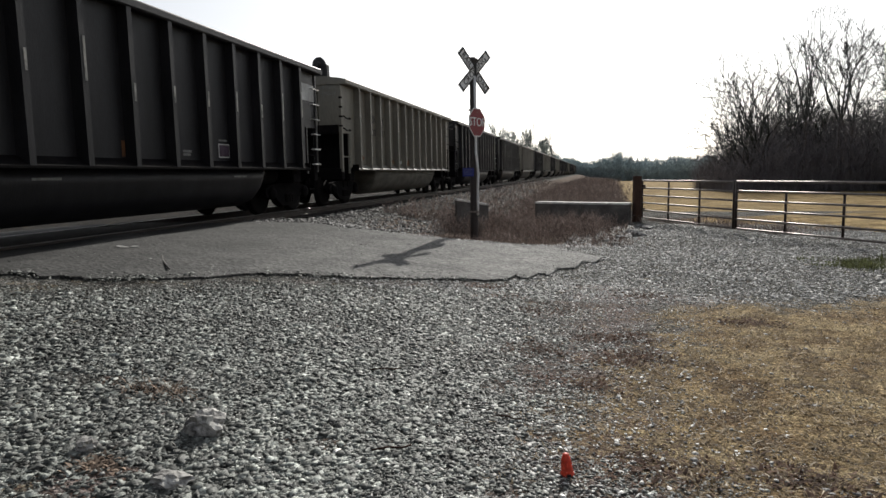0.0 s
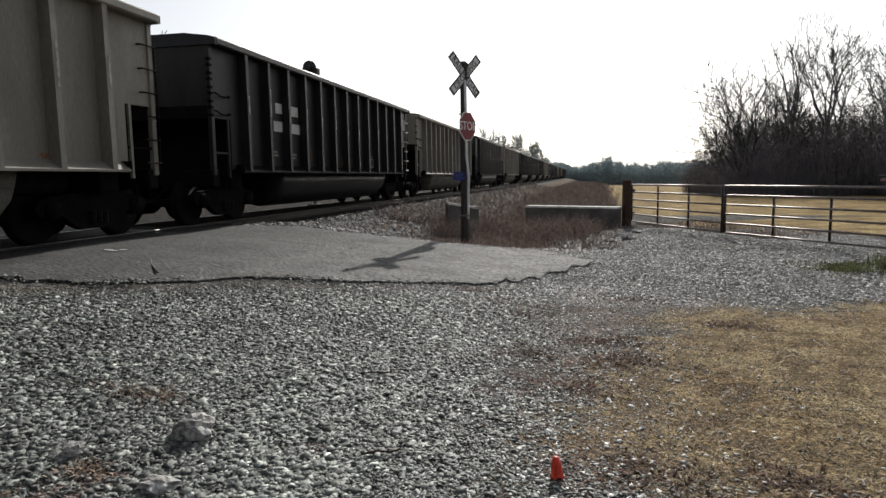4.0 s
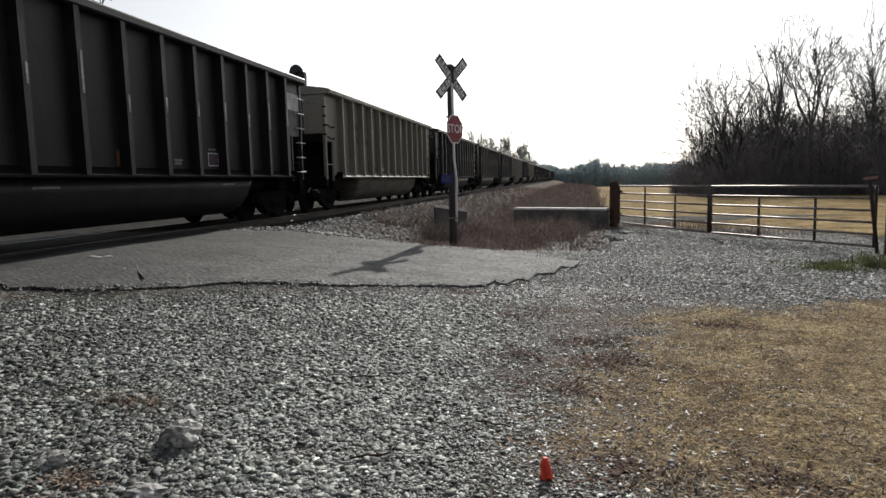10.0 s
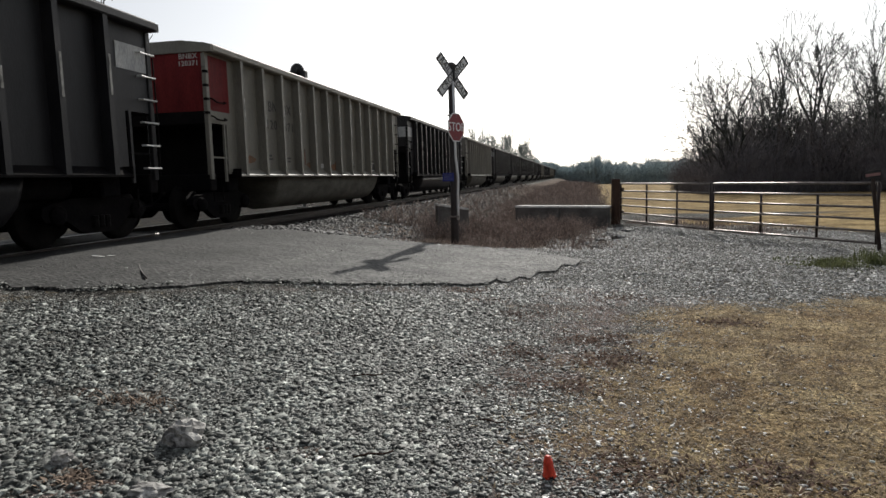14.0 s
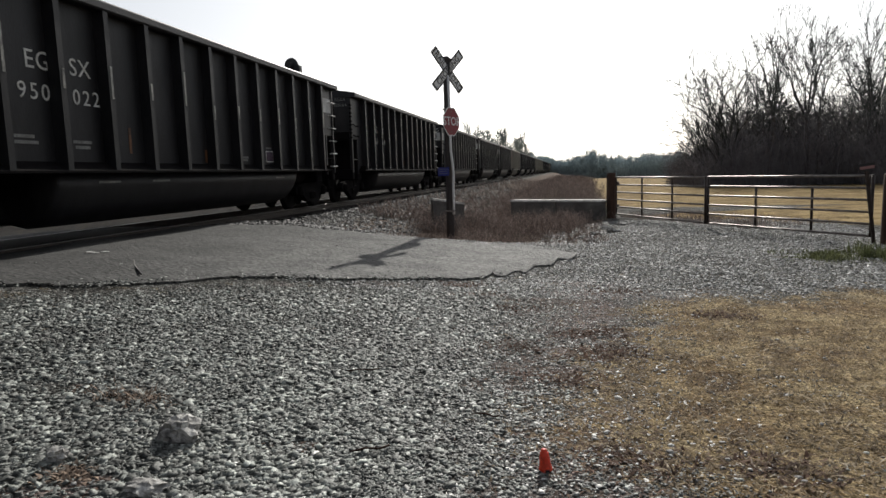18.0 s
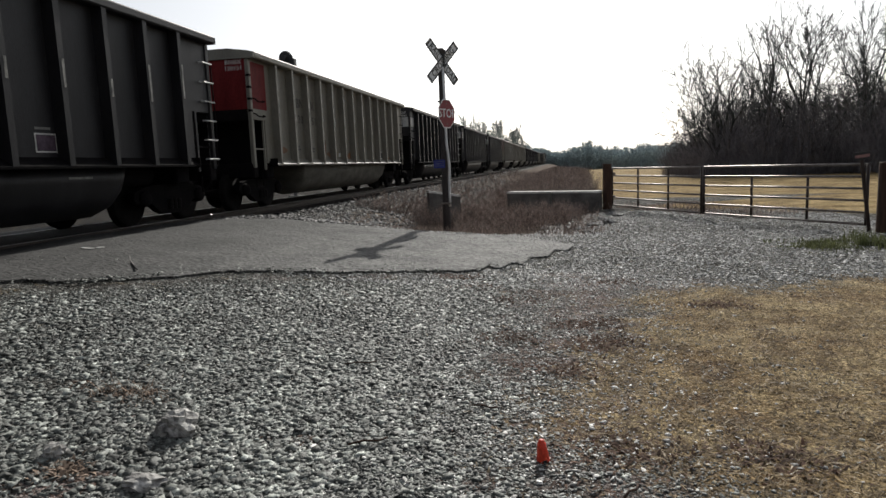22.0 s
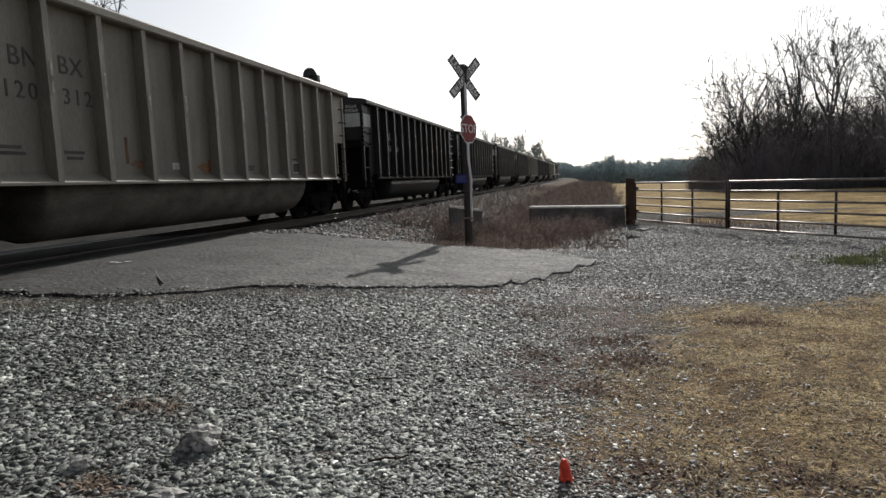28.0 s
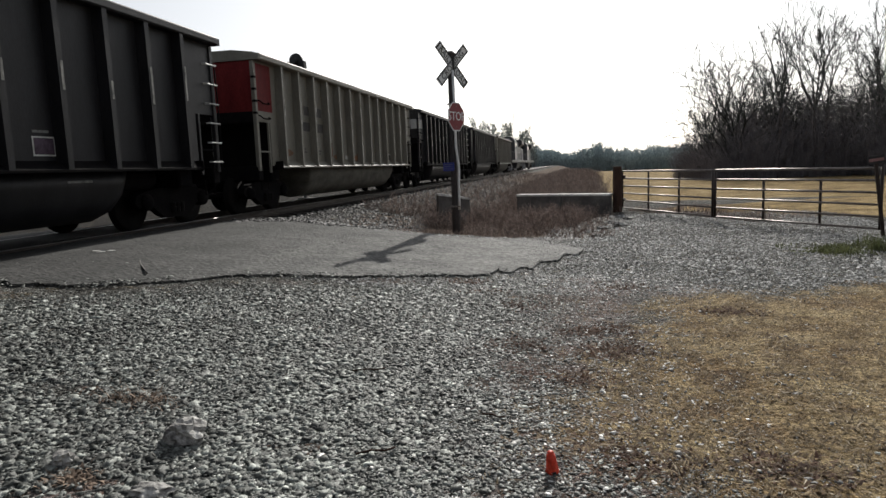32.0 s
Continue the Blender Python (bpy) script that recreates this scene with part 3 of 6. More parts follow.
def zone_field(x, y):
    beyond, along = (x - 1.46) * 0.873 + (y - 20.14) * 0.488, (x - 1.46) * 0.488 - (y - 20.14) * 0.873
    start = lerp(along, (0, 4, 8), (0.3, 1.2, 4.0))
    return max(smooth(24, 27, y) * smooth(0.2, 2.5, x - 0.02 * (y - 20)), smooth(start, start + 1.6, beyond) * smooth(-1.0, 0.5, along), smooth(12, 16, x) * smooth(9, 11, y))


def zone_scrub(x, y):
    right = smooth(-7.0, -4.6, x) * smooth(13.6, 14.8, y) * smooth(1.6, 0.2, x - 0.04 * max(0, y - 20))
    left = smooth(-90, -110, x)
    return max(right, left)


xs, ys = graded(-2500, 2500, 0.14, -7.0, 6.2), graded(-1500, 3000, 0.14, 1.6, 20.0)
gv, gf = [], []
for yy in ys:
    for xx in xs:
        gv.append((xx, yy, ground_z(xx, yy)))
nx = len(xs)
for j in range(len(ys) - 1):
    for i in range(nx - 1):
        a = j * nx + i
        gf.append((a, a + 1, a + nx + 1, a + nx))
ground = soup("ground", gv, gf, GROUND_M, "grey gravel verge with dry tan lawn and field", "ground", "structure", True)
ground.data.polygons.foreach_set("use_smooth", [True] * len(gf))
for layer_name, fn in (("lawn", zone_lawn), ("dirt", zone_dirt), ("field", zone_field), ("scrub", zone_scrub), ("sooty_dim", zone_sooty_dim)):
    at = ground.data.attributes.new(layer_name, "FLOAT", "POINT")
    at.data.foreach_set("value", [fn(p[0], p[1]) for p in gv])

# ---------------------------------------------------------------- road over the crossing
def road_piece(x0, x1, nx, ny, lift=0.042):
    me = Mesh()
    top = []
    for i in range(nx + 1):
        x = x0 + (x1 - x0) * i / nx
        yn, yf = road_near(x), road_far(x)
        yn += 0.16 * noise.noise((x * 2.3, 1.0, 0)) + 0.12 * noise.noise((x * 6.0, 2.0, 0)) + 0.06 * noise.noise((x * 17.0, 2.0, 0))
        if x > -1.7:                                      # crumbling end
            yn += min(1, (x + 1.7) * 2) * (0.16 * noise.noise((x * 4.0, 8.0, 0)) + 0.22 * abs(noise.noise((x * 11.0, 3.0, 0))))
            yn = min(yn, yf - 0.06)
        yf += 0.12 * noise.noise((x * 1.7, 5.0, 0)) + 0.05 * noise.noise((x * 6.0, 6.0, 0))
        row = []
        for j in range(ny + 1):
            y = yn + (yf - yn) * j / ny
            edge = min(j, ny - j) == 0
            row.append((x, y, ground_z(x, y) + lift + 0.012 * noise.noise((x * 1.1, y * 1.1, 9)) - (0.012 if edge else 0)))
        top.append(row)
    k = ny + 1
    vs = [p for r in top for p in r]
    fs = [(i * k + j, (i + 1) * k + j, (i + 1) * k + j + 1, i * k + j + 1) for i in range(nx) for j in range(ny)]
    rim = [i * k for i in range(nx + 1)] + [nx * k + j for j in range(1, k)] + [i * k + ny for i in range(nx - 1, -1, -1)] + [j for j in range(ny - 1, 0, -1)]
    o = len(vs)
    vs += [(vs[i][0], vs[i][1], vs[i][2] - 0.16) for i in rim]
    fs += [(rim[i], o + i, o + (i + 1) % len(rim), rim[(i + 1) % len(rim)]) for i in range(len(rim))]
    return me.add(vs, fs)


road = thing("road", Matrix(), "worn pale grey asphalt road over the railway crossing", "road", kind="structure")
R0 = GAUGE / 2
part("approach_slab", road_piece(TRACK_X + R0 + 0.08, 0.16, 190, 26), ASPHALT, road)
part("centre_slab", road_piece(TRACK_X - R0 + 0.09, TRACK_X + R0 - 0.09, 10, 26, 0.075), ASPHALT, road)
part("far_slab", road_piece(-26, TRACK_X - R0 - 0.08, 40, 20), ASPHALT, road)

# ---------------------------------------------------------------- railway track
track = thing("railway_track", Matrix(), "straight single railway track on grey ballast", "railway track", kind="structure")
for sx in (-1, 1):
    x = TRACK_X + sx * (R0 + 0.036)
    rail = Mesh().prism([(x - 0.07, RAIL_Z - 0.17), (x + 0.07, RAIL_Z - 0.17), (x + 0.07, RAIL_Z - 0.155), (x + 0.012, RAIL_Z - 0.13), (x + 0.012, RAIL_Z - 0.045),
                         (x + 0.036, RAIL_Z - 0.035), (x + 0.036, RAIL_Z - 0.006), (x - 0.036, RAIL_Z - 0.006), (x - 0.036, RAIL_Z - 0.035),
                         (x - 0.012, RAIL_Z - 0.045), (x - 0.012, RAIL_Z - 0.13), (x - 0.07, RAIL_Z - 0.155)], "y", -900, 1500)
    r = part("rail", rail, RAIL_M, track, "rusty steel rail with a bright worn head")
    part("rail_head", Mesh().prism([(x - 0.033, RAIL_Z - 0.0055), (x + 0.033, RAIL_Z - 0.0055), (x + 0.026, RAIL_Z), (x - 0.026, RAIL_Z)], "y", -900, 1500), RAIL_TOP, r)

# ---------------------------------------------------------------- coal cars
RIB_Y = [-6.03 + 1.0 * i for i in range(13)]
TOP, SILL, WALL = 3.68, 1.06, 1.445        # heights over the rail; half width to the side sheet


def bogie(parent, y, name="bogie"):
    """A two-axle truck. Returns its wheelsets."""
    b = part(name, Mesh().box(-0.75, 0.75, -0.2, 0.2, 0.42, 0.72, 0.03), SOOT, parent, "soot-black cast steel truck")
    b.location = (0, y, 0)
    for sx in (-1, 1):
        x0, x1 = sorted((sx * 0.93, sx * 1.08))
        poly = [(-1.18, 0.50), (-1.14, 0.62), (-0.95, 0.68), (-0.55, 0.74), (0.55, 0.74), (0.95, 0.68), (1.14, 0.62), (1.18, 0.50), (1.10, 0.40),
                (0.72, 0.42), (0.45, 0.24), (0.30, 0.18), (-0.30, 0.18), (-0.45, 0.24), (-0.72, 0.42), (-1.10, 0.40)]
        part("side_frame", Mesh().prism(poly, "x", x0, x1), SOOT, b)
        spring = Mesh()
        for k in (-0.13, 0.0, 0.13):
            spring.lathe([(0.27, 0.055), (0.30, 0.062), (0.33, 0.055), (0.36, 0.062), (0.39, 0.055), (0.42, 0.062), (0.46, 0.055)], "z", (sx * 1.10, k, 0), 8)
        part("spring_nest", spring, WHEEL, b)
        for k in (-0.89, 0.89):
            part("bearing_cap", Mesh().lathe([(0.93, 0.15), (1.13, 0.15), (1.17, 0.11), (1.19, 0.05)] if sx > 0 else
                                             [(-1.19, 0.05), (-1.17, 0.11), (-1.13, 0.15), (-0.93, 0.15)], "x", (0, k, 0.50), 12), SOOT, b)
    sets = []
    for k in (-0.89, 0.89):
        ws = Mesh()
        r = 0.457
        ws.lathe([(-0.95, 0.07), (-0.80, 0.08), (-0.79, r - 0.09), (-0.785, r - 0.02), (-0.76, r), (-0.69, r), (-0.675, r + 0.026), (-0.655, r + 0.026),
                  (-0.65, r - 0.08), (-0.69, r - 0.12), (-0.69, 0.14), (-0.62, 0.13), (-0.58, 0.085), (0.58, 0.085), (0.62, 0.13), (0.69, 0.14), (0.69, r - 0.12),
                  (0.65, r - 0.08), (0.655, r + 0.026), (0.675, r + 0.026), (0.69, r), (0.76, r), (0.785, r - 0.02), (0.79, r - 0.09), (0.80, 0.08), (0.95, 0.07)], "x", (0, 0, 0), 24)
        w = part("wheelset", ws, WHEEL, b, "pair of steel wheels on an axle", True)
        w.location = (0, k, 0.457)
        sets.append(w)
    return sets


def coal_car(paint, coloured_end, end_paint, flip):
    """An open coal gondola. Front end at -y; flip: the coloured end leads."""
    grey = paint is GREY
    car = thing("coal_car", Matrix(), "", "rail car", "coal cars of the train")
    for sx in (-1, 1):
        x0, x1 = sorted((sx * (WALL - 0.02), sx * WALL))
        lo, hi, cut, e = SILL + 0.1, TOP - 0.1, 2.15, HALF - 0.72
        side = Mesh().prism([(-e, lo), (e, lo), (e, cut), (HALF, cut), (HALF, hi), (-HALF, hi), (-HALF, cut), (-e, cut)], "x", x0, x1)
        part("side_sheet", side, paint, car)
        sill = [(WALL - 0.03, SILL), (WALL + 0.19, SILL), (WALL + 0.19, SILL + 0.035), (WALL + 0.005, SILL + 0.165), (WALL - 0.03, SILL + 0.165)]
        part("side_sill", Mesh().prism([(sx * q, z) for q, z in sill], "y", -HALF + 0.9, HALF - 0.9), paint if grey else SOOT, car)
        # dark plates added to dim the sill's sunlit ends
        for y in (-HALF + 0.88, HALF - 0.90):
            part("sill_end", Mesh().box(*sorted((sx * (WALL - 0.03), sx * (WALL + 0.196))), y, y + 0.02, SILL - 0.02, SILL + 0.17), SOOT, car)
        a, b = sorted((sx * (WALL - 0.05), sx * (WALL + 0.205)))
        part("top_chord", Mesh().box(a, b, -HALF, HALF, TOP - 0.15, TOP, 0.025), paint, car)
        for i, y in enumerate(RIB_Y):
            w, d = 0.065, 0.19
            lo = SILL + 0.03
            rib = Mesh()
            e = sx * WALL
            o = sx * (WALL + d)
            rib.add([(e, y - w, lo), (e, y + w, lo), (o, y + w * 0.8, lo), (o, y - w * 0.8, lo),
                     (e, y - w, TOP - 0.15), (e, y + w, TOP - 0.15), (o - sx * 0.01, y + w * 0.8, TOP - 0.15), (o - sx * 0.01, y - w * 0.8, TOP - 0.15)],
                    [(0, 1, 2, 3), (7, 6, 5, 4), (0, 4, 5, 1), (1, 5, 6, 2), (2, 6, 7, 3), (3, 7, 4, 0)])
            r = part("rib", rib, paint, car)
            if sx > 0:
                rnd = random.Random(i * 7 + (3 if grey else 0))
                h = rnd.choice((0.28, 0.5, 0.62, 0.4))
                z0 = rnd.uniform(2.1, 2.35)
                yy = y + 0.02
                xx = WALL + d - 0.006
                part("reflector", Mesh().box(xx - 0.006, xx + 0.004, yy - 0.022, yy + 0.022, z0, z0 + h), REFLECTOR, r, "worn pale reflector strip")
    for sy in (-1, 1):
        a, b = sorted((sy * (HALF - 0.02), sy * HALF))
        col = coloured_end and ((sy < 0) == flip) and not (grey and not flip)
        part("end_wall", Mesh().box(-WALL + 0.021, WALL - 0.021, a, b, 2.38, TOP - 0.12), paint if not (col and grey) else RED, car)
        part("sooty_end_strip", Mesh().box(-WALL + 0.021, WALL - 0.021, a, b, 2.15, 2.379), SOOT, car, "soot-blackened lower end sheet")
        part("end_bulkhead", Mesh().box(-WALL + 0.021, WALL - 0.021, *sorted((sy * (HALF - 0.74), sy * (HALF - 0.72))), SILL, 2.13), SOOT, car)
        part("end_ledge", Mesh().box(-WALL + 0.021, WALL - 0.021, *sorted((sy * (HALF - 0.74), sy * HALF)), 2.13, 2.149), SOOT, car)
        part("end_cap", Mesh().prism([(-WALL - 0.195, TOP - 0.15), (WALL + 0.195, TOP - 0.15), (WALL + 0.195, TOP - 0.02), (WALL + 0.05, TOP + 0.02),
                                      (WALL - 0.45, TOP + 0.09), (-WALL + 0.45, TOP + 0.09), (-WALL - 0.05, TOP + 0.02), (-WALL - 0.195, TOP - 0.02)], "y",
                                     *sorted((sy * (HALF - 0.06), sy * (HALF + 0.05)))), paint, car)
        for sx in (-1, 1):
            part("corner_post", Mesh().box(*sorted((sx * (WALL - 0.06), sx * (WALL + 0.03))), *sorted((sy * (HALF - 0.10), sy * (HALF + 0.015))), SILL - 0.05, TOP - 0.16, 0.012), paint, car)
        part("end_sill", Mesh().box(-WALL, WALL, *sorted((sy * (HALF - 0.22), sy * (HALF + 0.02))), SILL - 0.28, SILL + 0.06, 0.02), SOOT, car)
        if col:
            y0, y1 = sorted((sy * (HALF + 0.004), sy * (HALF + 0.012)))
            if not grey:
                part("end_band", Mesh().box(-WALL + 0.05, WALL - 0.06, y0, y1, TOP - 0.88, TOP - 0.44), end_paint, car, "dirty white band across the car's end")
            lo, hi = (TOP - 0.86, TOP - 0.44) if not grey else (TOP - 1.28, TOP - 0.2)
            part("corner_panel", Mesh().box(WALL + 0.002, WALL + 0.010, *sorted((sy * (HALF - 0.86), sy * (HALF - 0.11))), lo, hi), end_paint, car,
                 "dirty white corner panel" if not grey else "faded red corner panel")
        # ladder on the side and the grab irons of the end
        n_r = 6
        for i in range(n_r):
            z = 1.21 + i * 0.385
            y = sy * (HALF - 0.33)
            if sy > 0:
                part("rung", Mesh().pipe([(WALL + 0.01, y - 0.03, z), (WALL + 0.09, y - 0.02, z), (WALL + 0.09, y + 0.34, z), (WALL + 0.01, y + 0.35, z)], 0.015, 6),
                     RUNG_WHITE if not grey else SOOT, car)
            elif i < 2:
                z = 2.22 + 0.35 * i
                part("grab_iron", Mesh().pipe([(WALL, y - 0.22, z + 0.07), (WALL + 0.07, y - 0.2, z + 0.05), (WALL + 0.08, y - 0.08, z), (WALL + 0.08, y + 0.2, z),
                                               (WALL + 0.07, y + 0.3, z + 0.02), (WALL, y + 0.33, z + 0.05)], 0.017, 6), SOOT, car)
        if sy < 0:
            for i in range(9):
                z = 2.16 + i * 0.135 + 0.02 * (i % 2)
                part("end_bracket", Mesh().box(WALL - 0.03, WALL + 0.045, -HALF - 0.045, -HALF + 0.05, z, z + 0.05), SOOT if i % 2 or not grey else paint, car)
        else:
            part("ladder_rail", Mesh().pipe([(WALL + 0.05, HALF + 0.02, SILL), (WALL + 0.07, HALF + 0.025, 2.0), (WALL + 0.05, HALF + 0.02, 3.1)], 0.014, 6), SOOT, car)
        part("opening_bar", Mesh().box(WALL - 0.03, WALL, *sorted((sy * (HALF - 0.70), sy * (HALF - 0.10))), 1.44, 1.475), SOOT if sy > 0 else paint, car)
        part("ladder_stile", Mesh().box(WALL - 0.03, WALL + 0.012, sy * (HALF - 0.62) - 0.03, sy * (HALF - 0.62) + 0.03, SILL - 0.1, 2.15), paint, car)
        part("foot_step", Mesh().pipe([(WALL - 0.04, sy * (HALF - 0.5), SILL - 0.2), (WALL - 0.04, sy * (HALF - 0.5), SILL - 0.5), (WALL - 0.04, sy * (HALF - 0.15), SILL - 0.5),
                                       (WALL - 0.04, sy * (HALF - 0.15), SILL - 0.2)], 0.018, 6), SOOT, car)
        cp = Mesh().box(-0.13, 0.13, *sorted((sy * (HALF - 0.4), sy * (HALF + 0.34))), 0.74, 1.0, 0.03)
        cp.box(-0.19, 0.15, *sorted((sy * (HALF + 0.30), sy * (HALF + 0.58))), 0.70, 1.03, 0.05)
        part("coupler", cp, SOOT, car, "knuckle coupler")
        part("brake_hose", Mesh().pipe([(0.35, sy * (HALF - 0.02), 0.85), (0.36, sy * (HALF + 0.2), 0.62), (0.3, sy * (HALF + 0.42), 0.5), (0.2, sy * (HALF + 0.56), 0.55)], 0.025, 6), SOOT, car)
    # floor, tubs and centre sill
    part("floor_sheet", Mesh().box(-WALL + 0.02, WALL - 0.02, -HALF + 0.95, HALF - 0.95, SILL + 0.02, SILL + 0.06), SOOT, car)
    for sx in (-1, 1):
        tub = Mesh()
        prof = [(0.18, 1.06), (0.18, 0.42), (0.30, 0.30), (0.55, 0.24), (0.85, 0.26), (1.12, 0.38), (1.28, 0.58), (1.36, 0.82), (1.40, 1.06)]
        prof = [(sx * a, b) for a, b in prof]
        k = len(prof)
        stations = ((-4.05, 0.0), (-4.04, 0.80), (-3.97, 0.93), (-3.8, 1.0), (4.15, 1.0), (4.32, 0.93), (4.41, 0.80), (4.42, 0.0))
        vs = [(a, y, 1.06 + (b - 1.06) * max(s, 0.02)) for y, s in stations for a, b in prof]
        fs = [(j * k + i, j * k + (i + 1) % k, (j + 1) * k + (i + 1) % k, (j + 1) * k + i) for j in range(len(stations) - 1) for i in range(k)]
        fs += [tuple(range(k)), tuple(range((len(stations) - 1) * k, len(stations) * k))]
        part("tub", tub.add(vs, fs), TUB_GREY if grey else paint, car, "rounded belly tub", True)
    part("centre_sill", Mesh().box(-0.17, 0.17, -HALF + 0.2, HALF - 0.2, 0.62, 1.04, 0.02), SOOT, car)
    wheels = []
    for y in (-6.17, 6.17):
        part("bolster", Mesh().box(-1.35, 1.35, y - 0.22, y + 0.22, 0.74, SILL + 0.01, 0.03), SOOT, car)
        wheels += bogie(car, y)
    part("air_reservoir", Mesh().lathe([(-0.55, 0.12), (-0.45, 0.19), (0.45, 0.19), (0.55, 0.12)], "y", (0.95, 5.1, 0.92), 12), SOOT, car)
    # stencilled frames, data blocks and stripes on the near side
    def plate(name, y0, y1, z0, z1, mat, label=""):
        part(name, Mesh().box(WALL + 0.001, WALL + 0.006, y0, y1, z0, z1), mat, car, label)
    mark = MARK_DARK if grey else MARK_WHITE
    y0, z0 = (3.55, 1.25) if grey else (2.52, 1.29)
    fr = Mesh()
    for a, b, c, d in ((0, 0.40, 0, 0.022), (0, 0.40, 0.248, 0.27), (0, 0.022, 0.022, 0.248), (0.378, 0.40, 0.022, 0.248)):
        fr.box(WALL + 0.001, WALL + 0.006, y0 + a, y0 + b, z0 + c, z0 + d)
    plate("frame_filling", y0 + 0.03, y0 + 0.37, z0 + 0.03, z0 + 0.24, mark if grey else FRAME_FILL, "" if grey else "faded purple label filling")
    plate("frame_line", y0 + 0.02, y0 + 0.30, z0 + 0.32, z0 + 0.355, mark if grey else MARK_FAINT)
    part("stencil_frame", fr, mark if not grey else MARK_WHITE, car, "white stencilled square frame")
    for j, (y, z, w) in enumerate(((RIB_Y[1] + 0.25, 1.54, 0.34), (RIB_Y[1] + 0.25, 1.46, 0.40), (RIB_Y[2] + 0.3, 1.50, 0.38), (RIB_Y[2] + 0.34, 1.42, 0.30), (RIB_Y[7] + 0.4, 1.36, 0.26), (RIB_Y[7] + 0.4, 1.30, 0.22))):
        plate("data_line", y, y + w, z, z + 0.045, mark if grey else MARK_FAINT)
    for j, y in ((0, 3.15), (1, 3.18), (0, RIB_Y[2] + 0.85), (1, RIB_Y[2] + 0.85), (2, RIB_Y[2] + 0.85), (0, RIB_Y[4] + 0.2)):
        part("tub_data_line", Mesh().box(1.365 - 0.03 * j, 1.38 - 0.03 * j, y, y + 0.5 - 0.1 * j, 0.90 - 0.1 * j, 0.935 - 0.1 * j), mark if grey else MARK_FAINT, car)
    if grey:
        plate("placard", -1.30, -1.02, 1.30, 1.42, MARK_WHITE, "small white placard")
        for y, z, w, h in ((-5.73, 1.36, 0.44, 0.17), (-2.36, 1.30, 0.50, 0.16), (-0.50, 1.25, 0.62, 0.18), (4.75, 1.24, 0.2, 0.08)):
            pts = [(y + w * (0.5 + 0.5 * math.cos(a) * (1 + 0.16 * math.sin(5 * a + y))), z + h * (0.5 + 0.5 * math.sin(a) * (1 + 0.2 * math.cos(3 * a + y)))) for a in np.linspace(0, 6.0, 16)]
            part("rust_smear", Mesh().prism(pts, "x", WALL + 0.001, WALL + 0.004), RUST_SMEAR, car, "faded orange rusty smear")
    plate("orange_stripe", RIB_Y[3] + 0.55, RIB_Y[3] + 0.61, 1.38, 1.8, ORANGE_TAPE, "faded orange vertical stripe")
    plate("rust_patch", RIB_Y[6] - 0.15, RIB_Y[6] - 0.08, 1.25, 1.5, ORANGE_TAPE)
    return car


prototypes = {}
fleet = []
for key in ("kA", "kB", "gA", "gB"):
    prototypes[key] = coal_car(GREY if key[0] == "g" else BLACK, True, RED if key[0] == "g" else PANEL_WHITE, key[1] == "B")
LABELS = {"kA": "black ribbed open coal gondola with a white rear corner panel", "kB": "black ribbed open coal gondola with a white front end band",
          "gA": "weathered beige-grey ribbed coal gondola with dirty sides", "gB": "weathered beige-grey ribbed coal gondola with a faded red front end"}
used = set()
for index, key, mark, number in CARS:
    m = Matrix.Translation((TRACK_X, index * CAR_PITCH - HALF, RAIL_Z))
    if key in used:
        car = copy_thing(prototypes[key], m)
    else:
        car = prototypes[key]
        car.matrix_world = m
        used.add(key)
    tagged(car, LABELS[key])
    fleet.append((index, car))
for index, car in fleet:
    _, key, mark, number = next(c for c in CARS if c[0] == index)
    ink = MARK_DARK if key[0] == "g" else MARK_WHITE
    end_ink = MARK_WHITE if key[1] == "B" else MARK_FAINT
    x = WALL + 0.004
    if number:
        up = 0.13 if key[0] == "g" else 0.0
        for string, y, z, size, gap in ((mark[:2], -4.27, 2.60, 0.36, 1.08), (mark[2:], -3.47, 2.60, 0.36, 1.08), (number[:3], -4.37, 2.17, 0.32, 1.28), (number[3:], -3.38, 2.17, 0.32, 1.28)):
            lettering("reporting_mark", string, size, ink, car, pose(x, y, z + up, 90, 0, 90), spacing=gap)
        lettering("end_mark", mark, 0.15, end_ink, car, pose(1.1, -HALF - 0.004, TOP - 0.22, 90, 0, 0), spacing=1.1)
        lettering("end_mark", number, 0.14, end_ink, car, pose(1.1, -HALF - 0.004, TOP - 0.36 if key[1] == "B" else TOP - 0.41, 90, 0, 0), spacing=1.1)
    else:
        for y, z in ((-4.18, 2.60), (-3.45, 2.60), (-4.30, 2.17), (-3.38, 2.17)):
            part("unread_mark", Mesh().box(WALL + 0.001, WALL + 0.005, y - 0.26, y + 0.26, z - 0.12, z + 0.12), ink, car)


